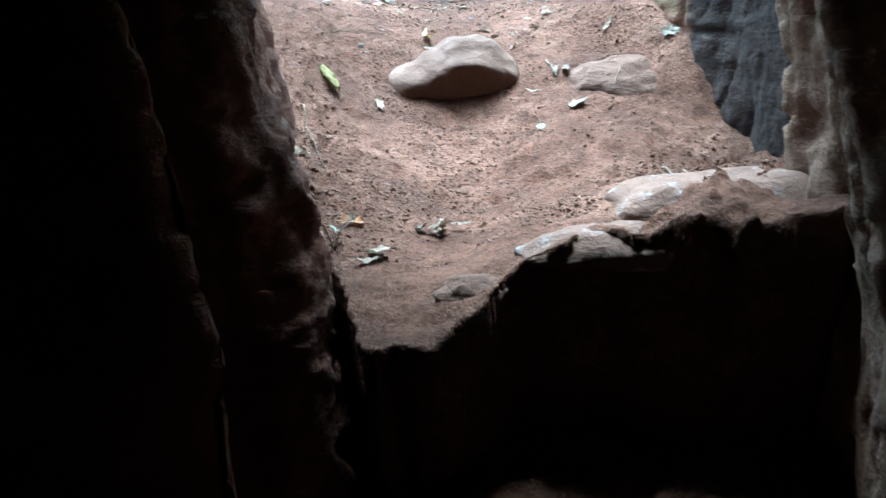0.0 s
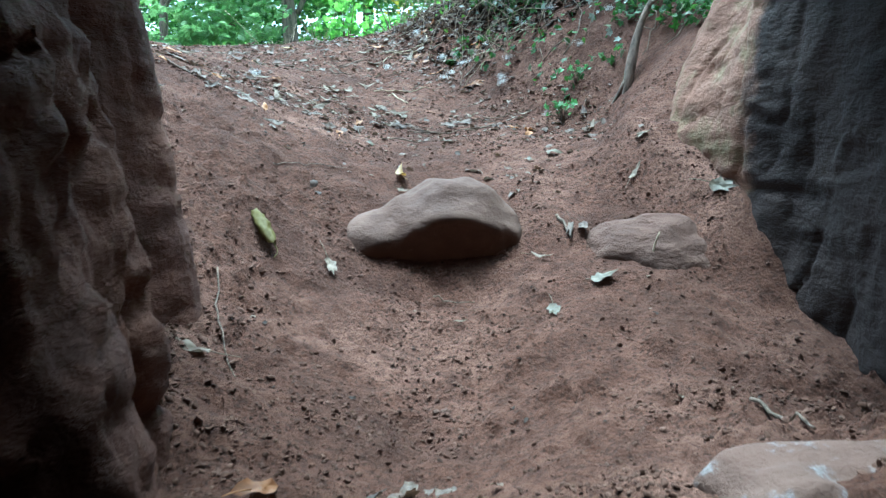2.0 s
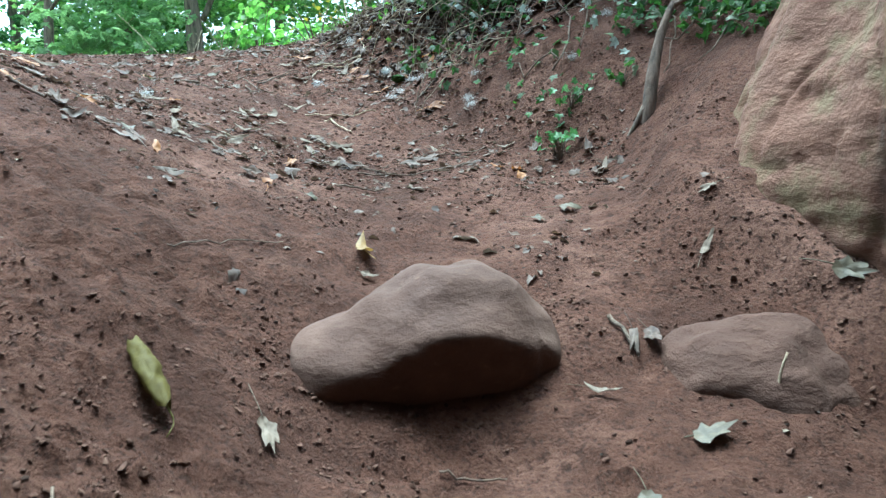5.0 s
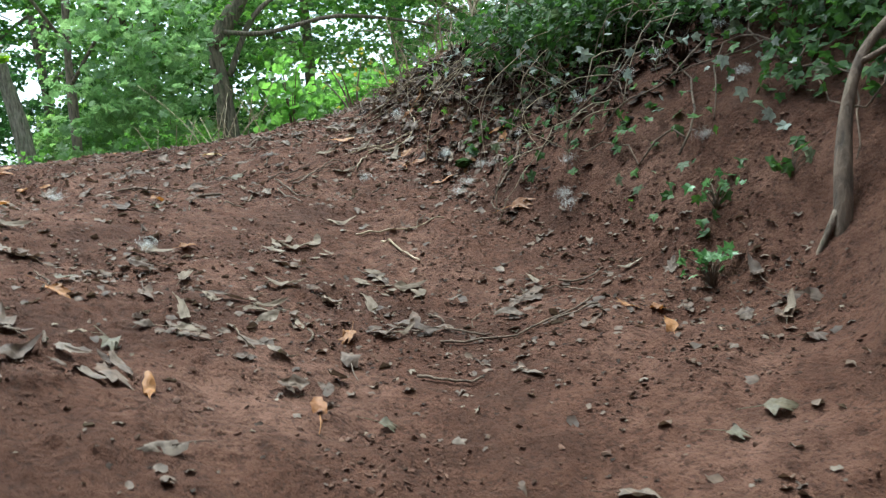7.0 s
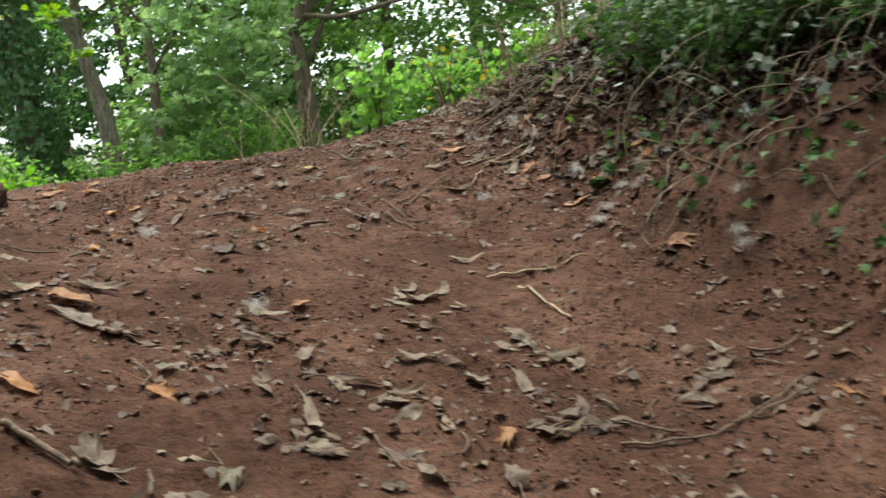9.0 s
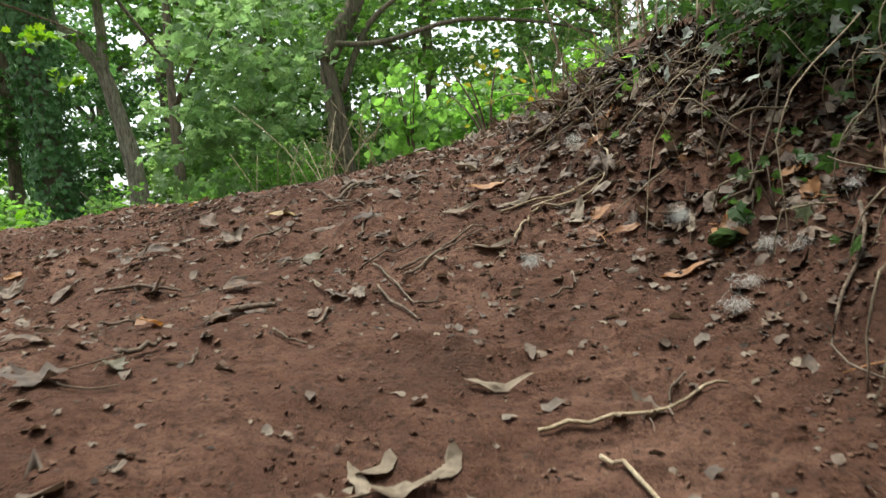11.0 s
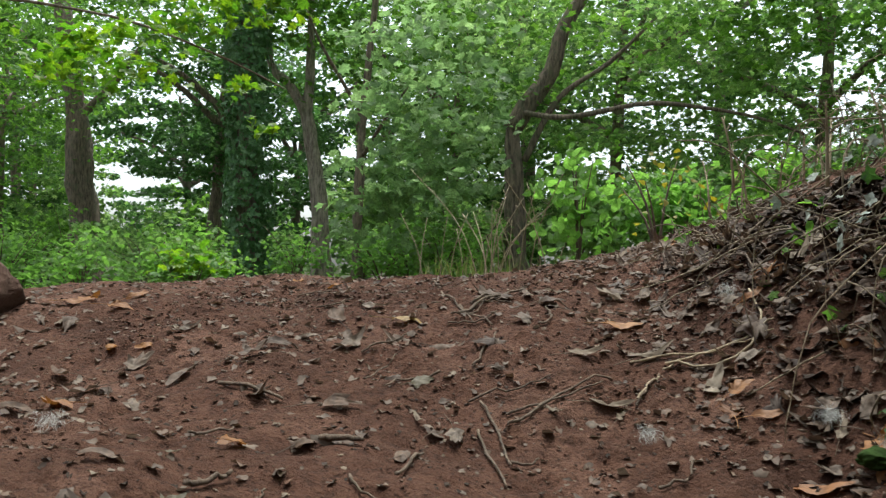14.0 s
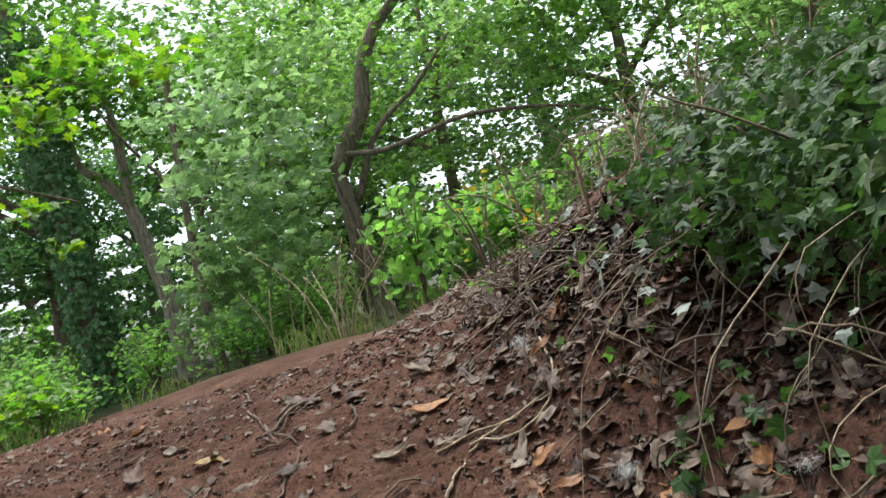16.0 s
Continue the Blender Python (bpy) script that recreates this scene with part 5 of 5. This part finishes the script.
def facing(g, nn, tilt):
    """Turns that lay leaves along the slope with nn as their upper side."""
    n = len(nn)
    up = np.tile([0.0, 0.0, 1.0], (n, 1))
    yax = -(up - nn * (nn * up).sum(1)[:, None]) + 1e-3
    yax /= np.linalg.norm(yax, axis=1)[:, None]
    xax = np.cross(yax, nn)
    base = np.stack([xax, yax, nn], -1)
    return base @ turn_matrices(g, n, tilt, g.normal(0, 0.9, n))


def ivy_mat(name, label, g, n, y0, y1, lo, hi, out, size, mat=None, vines=26):
    """Ivy: leaves and creeping stems."""
    root = thing(name, label, "ivy")
    p, nn = bank_points(g, n, y0, y1, lo, hi, out)
    keep = vnoise(p[:, 0] * 3, p[:, 1] * 3, p[:, 2] * 3, 37) > -0.75
    p, nn = p[keep], nn[keep]
    o = p.mean(0)
    o[2] = p[:, 2].min()
    root.location = o
    v, f = many(IVIES, p - o, facing(g, nn, 34), size * g.uniform(0.55, 1.35, len(p)), g)
    part("foliage", mesh_of("foliage", v, f, mat or IVY, False), root)
    for _ in range(vines):
        y = g.uniform(y0, y1)
        x = float(smooth_knots(y, FOOT)) + lo + (hi - lo) * g.random()
        line = []
        a = g.uniform(0, 6.28)
        for k in range(9):
            x, y, a = x + math.cos(a) * 0.08, y + math.sin(a) * 0.08, a + g.normal(0, 0.5)
            line.append((x, y, float(land(x, y)) + 0.02 + 0.05 * g.random()))
        part("vine", mesh_of("vine", *tube(np.array(line) - o, np.linspace(0.006, 0.003, 9), 5), TWIG), root)


g = np.random.default_rng(91)
ivy_mat("ivy", "dark glossy ivy hanging over the red soil bank", g, 4200, 6.6, 7.9, 0.85, 2.7, 0.2, 0.078)
ivy_mat("ivy", "dense ivy with pale leaf backs on the bank top", g, 5200, 7.7, 9.0, 0.76, 2.6, 0.24, 0.066)
ivy_mat("ivy", "tangled ivy and leaves on the rising bank", g, 3200, 8.8, 11.5, 1.15, 3.0, 0.22, 0.072)
ivy_mat("ivy", "sparse ivy trailing down the bare soil bank", g, 190, 6.5, 8.4, 0.1, 0.8, 0.08, 0.075, None, 8)
ivy_mat("ivy", "ivy along the top of the soil bank by the root", g, 1300, 5.7, 6.8, 0.6, 2.2, 0.14, 0.085)
ivy_mat("ivy", "ivy fringe hanging low over dead leaves", g, 1500, 7.7, 8.8, 0.55, 1.05, 0.45, 0.075)
ivy_mat("ivy", "few green ivy leaves low on the crest", g, 50, 8.6, 10.5, 0.2, 0.7, 0.05, 0.085, MAPLE, 4)

ivy_mat("ivy", "scattered pale dusty ivy leaves on the bank", g, 330, 6.5, 9.4, 0.4, 1.6, 0.34, 0.07, PALE_IVY, 3)


def fluff(x, y, seed):
    """A wisp of white down."""
    g = np.random.default_rng(seed)
    n = 240
    d = g.normal(0, 1, (n, 3)) * (1, 1, 0.7)
    d /= np.linalg.norm(d, axis=1)[:, None]
    s = g.normal(0, 0.016, (n, 3)) * (1.2, 1.2, 0.7) + (0, 0, 0.02)
    l = g.uniform(0.008, 0.03, n)[:, None]
    w = np.cross(d, g.normal(0, 1, (n, 3))) * 0.00035
    v = np.stack([s - w, s + w, s + d * l + w * 0.5 - (0, 0, 0.01), s + d * l - w * 0.5 - (0, 0, 0.01)], 1).reshape(-1, 3)
    k = np.arange(n)[:, None] * 4
    ob = new("seed_down", mesh_of("seed_down", v, np.concatenate([k + [0, 1, 2], k + [0, 2, 3]]), DOWN))
    ob.location = (x, y, float(land(x, y)) + 0.01)
    tagged(ob, "wisp of white downy fluff caught on the bank", "fluff", "wisps of down on the bank")


for k, (x, y) in enumerate(((2.0, 7.53), (1.66, 7.69), (1.47, 7.39), (1.86, 7.19), (1.81, 6.86), (1.27, 7.56), (0.75, 8.2), (0.85, 7.91), (1.04, 7.21), (1.58, 6.79), (1.17, 7.76), (0.98, 8.9), (1.0, 7.92), (1.67, 8.19), (1.11, 7.32), (1.61, 7.35))):
    fluff(x, y, 300 + k)


for k, (x, y) in enumerate(((0.63, 8.40), (0.79, 8.01), (0.69, 7.93), (1.04, 7.15), (-0.80, 6.75), (0.62, 7.84), (0.41, 9.20), (-1.45, 7.71), (0.12, 8.39), (0.63, 8.40))):
    fluff(x, y, 340 + k)
MOSS = leaf_material("moss", ((0.018, 0.036, 0.009), (0.033, 0.06, 0.0132), (0.048, 0.072, 0.018)), 0.9, 0.1, 0.1)
rock("mossy_clod", "round green mossy clod among dead leaves", "moss", [dict(centre=(0.70, 8.18, float(land(0.70, 8.18)) + 0.03), radii=(0.055, 0.045, 0.03), seed=44, rough=0.3)], MOSS)


def small_plant(x, y, n, size, label, mat, reach=0.1):
    z = float(ground(x, y))
    root = thing("small_plant", label, "plant")
    root.location = (x, y, z)
    g = np.random.default_rng(int(x * 100 + y * 10))
    pl = []
    for _ in range(n):
        a, h, r = g.uniform(0, 6.28), g.uniform(0.03, 0.15), g.uniform(0.2, 1.0) * reach
        e = (math.cos(a) * r, math.sin(a) * r - 0.02, h)
        part("stem", mesh_of("stem", *tube(bend([(0, 0, -0.01), (e[0] * 0.4, e[1] * 0.4, h * 0.7), e], 5), np.linspace(0.003, 0.0015, 5), 4), TWIG), root)
        pl.append(e)
    part("foliage", mesh_of("foliage", *many(IVIES, np.array(pl), turn_matrices(g, n, 40), size * g.uniform(0.7, 1.3, n), g), mat, False), root)


small_plant(1.37, 6.35, 26, 0.062, "small green ivy plant at the foot of the bank", TREE_IVY, 0.13)
small_plant(1.5, 6.55, 16, 0.065, "small green ivy plant hanging on the bank", TREE_IVY, 0.12)
small_plant(1.72, 6.35, 10, 0.08, "few ivy leaves beside the root", IVY, 0.1)
small_plant(-0.15, 2.24, 6, 0.05, "dusty ivy sprig in the gap under the cave wall", PALE_IVY, 0.1)
small_plant(0.85, 8.15, 7, 0.06, "green leaf sprig at the foot of the bank", IVY, 0.09)

for i in range(210):
    y = R.uniform(7.2, 10.3)
    foot = float(smooth_knots(y, FOOT))
    x = foot + R.uniform(0.2, 1.5)
    n = normal_at(np.array(x), np.array(y))
    l = R.uniform(0.15, 0.6)
    a = np.array([x, y, float(land(x, y))]) + n * R.uniform(0.0, 0.05 + 0.25 * (x - foot > 0.7))
    side_way = R.uniform(-0.5, 0.5)
    down = np.array([-0.5 - 0.3 * R.random(), side_way, -0.75])
    if R.random() < 0.4:
        down = np.array([R.uniform(-0.9, 0.3), R.uniform(-0.6, 0.6), R.uniform(0.0, 0.5)])
    m = a + down * l * 0.5 + n * R.uniform(0.05, 0.16)
    e = a + down * l + n * R.uniform(-0.02, 0.1)
    for q in (m, e):
        q[2] = max(q[2], float(land(q[0], q[1])) + 0.015)
    line = bend([a, m, e], 9)
    line[1:] += np.random.default_rng(i).normal(0, 0.004, (8, 3))
    v, f = tube(line - a, np.linspace(0.0031, 0.0017, 9) * R.uniform(0.6, 1.5), 5)
    ob = new("dead_vine", mesh_of("dead_vine", v, f, VINE))
    ob.location = a
    tagged(ob, "dry tan vine hanging over the soil bank", "dead vine", "dead vines on the bank")


for i in range(26):
    y = R.uniform(7.7, 9.1)
    foot = float(smooth_knots(y, FOOT))
    x = foot + R.uniform(0.45, 1.0)
    n = normal_at(np.array(x), np.array(y))
    a = np.array([x, y, float(land(x, y))]) + n * R.uniform(0.05, 0.28)
    l = R.uniform(0.3, 0.75)
    e = a + np.array([-0.45 * l, R.uniform(-0.3, 0.1) * l, -0.85 * l])
    m = (a + e) / 2 + np.array([-0.16, R.uniform(-0.1, 0.1), 0.06]) * R.uniform(0.3, 1.3)
    for q in (m, e):
        q[2] = max(q[2], float(land(q[0], q[1])) + 0.012)
    line = bend([a, m, e], 11)
    line[1:] += np.random.default_rng(500 + i).normal(0, 0.004, (10, 3))
    v, f = tube(line - a, np.linspace(0.0024, 0.0013, 11) * R.uniform(0.6, 1.4), 5)
    ob = new("hanging_stem", mesh_of("hanging_stem", v, f, STRAW if i % 3 else VINE))
    ob.location = a
    tagged(ob, "long pale dry stem hanging from the ivy bank", "dry stem", "dry stems hanging on the bank")


# ---- the wood's edge ----
def blades(name, label, category, spots, n, height, mat, seed, spread=0.25, group=""):
    g = np.random.default_rng(seed)
    for x, y in spots:
        z = float(ground(x, y))
        a, r, h = g.uniform(0, 6.28, n), spread * np.sqrt(g.random(n)), height * g.uniform(0.5, 1.1, n)
        bx, by = np.cos(a) * r, np.sin(a) * r
        lx, ly = g.normal(0, 0.42, n) * h, g.normal(0, 0.42, n) * h
        w = 0.006 + 0.006 * g.random(n)
        t = g.uniform(0, 6.28, n)
        wx, wy = np.cos(t) * w, np.sin(t) * w
        o = np.zeros(n)
        v = np.stack([np.stack([bx - wx, by - wy, o - 0.03], -1), np.stack([bx + wx, by + wy, o - 0.03], -1), np.stack([bx + lx * 0.4 + wx * 0.8, by + ly * 0.4 + wy * 0.8, h * 0.6], -1),
                      np.stack([bx + lx * 0.4 - wx * 0.8, by + ly * 0.4 - wy * 0.8, h * 0.6], -1), np.stack([bx + lx, by + ly, h * 0.97], -1)], 1).reshape(-1, 3)
        k = np.arange(n)[:, None] * 5
        f = np.concatenate([k + [0, 1, 2], k + [0, 2, 3], k + [3, 2, 4]])
        ob = new(name, mesh_of(name, v, f, mat))
        ob.location = (x, y, z)
        tagged(ob, label, category, group)


gg = np.random.default_rng(7)
blades("grass_tuft", "tuft of long grass at the edge of the wood", "grass", [(x, gg.uniform(15.8, 18.0)) for x in gg.uniform(-14, 1.0, 22)], 44, 0.42, GRASS, 17, 0.4, "grass tufts along the wood")
def stalks(label, x, y, n, height, reach, seed):
    """A stand of dry stalks, each with a few side shoots."""
    g = np.random.default_rng(seed)
    z = float(ground(x, y))
    root = thing("dry_plant", label, "dry plant", "dry plants")
    root.location = (x, y, z)
    for _ in range(n):
        bx, by, h = g.normal(0, reach * 0.5), g.normal(0, reach * 0.5), height * g.uniform(0.5, 1.1)
        lx, ly = g.normal(0, 0.3, 2) * h
        line = bend([(bx, by, -0.05), (bx + lx * 0.3, by + ly * 0.3, h * 0.5), (bx + lx, by + ly, h)], 8)
        bits = [tube(line, np.linspace(0.009, 0.004, 8), 5)]
        for k in (4, 5, 6):
            e = line[k] + (g.normal(0, 0.1), g.normal(0, 0.1), 0.12 * g.random())
            bits.append(tube(bend([line[k], (line[k] + e) / 2 + (0, 0, 0.02), e], 4), np.linspace(0.003, 0.0015, 4), 4))
        part("stalk", mesh_of("stalk", *join(bits), STRAW), root)


stalks("tall pale dry stalks before a leaning tree", -1.65, 16.0, 15, 1.35, 0.75, 18)
stalks("tall pale dry stalks beside a leaning tree", -2.2, 16.2, 9, 1.1, 0.6, 19)
for k, (x, y) in enumerate(((1.0, 10.6), (1.4, 10.2), (0.8, 11.6), (1.7, 9.6), (1.2, 9.2))):
    stalks("dry straw stalks leaning on the bank top", x, y, 8, 0.34, 0.5, 30 + k)
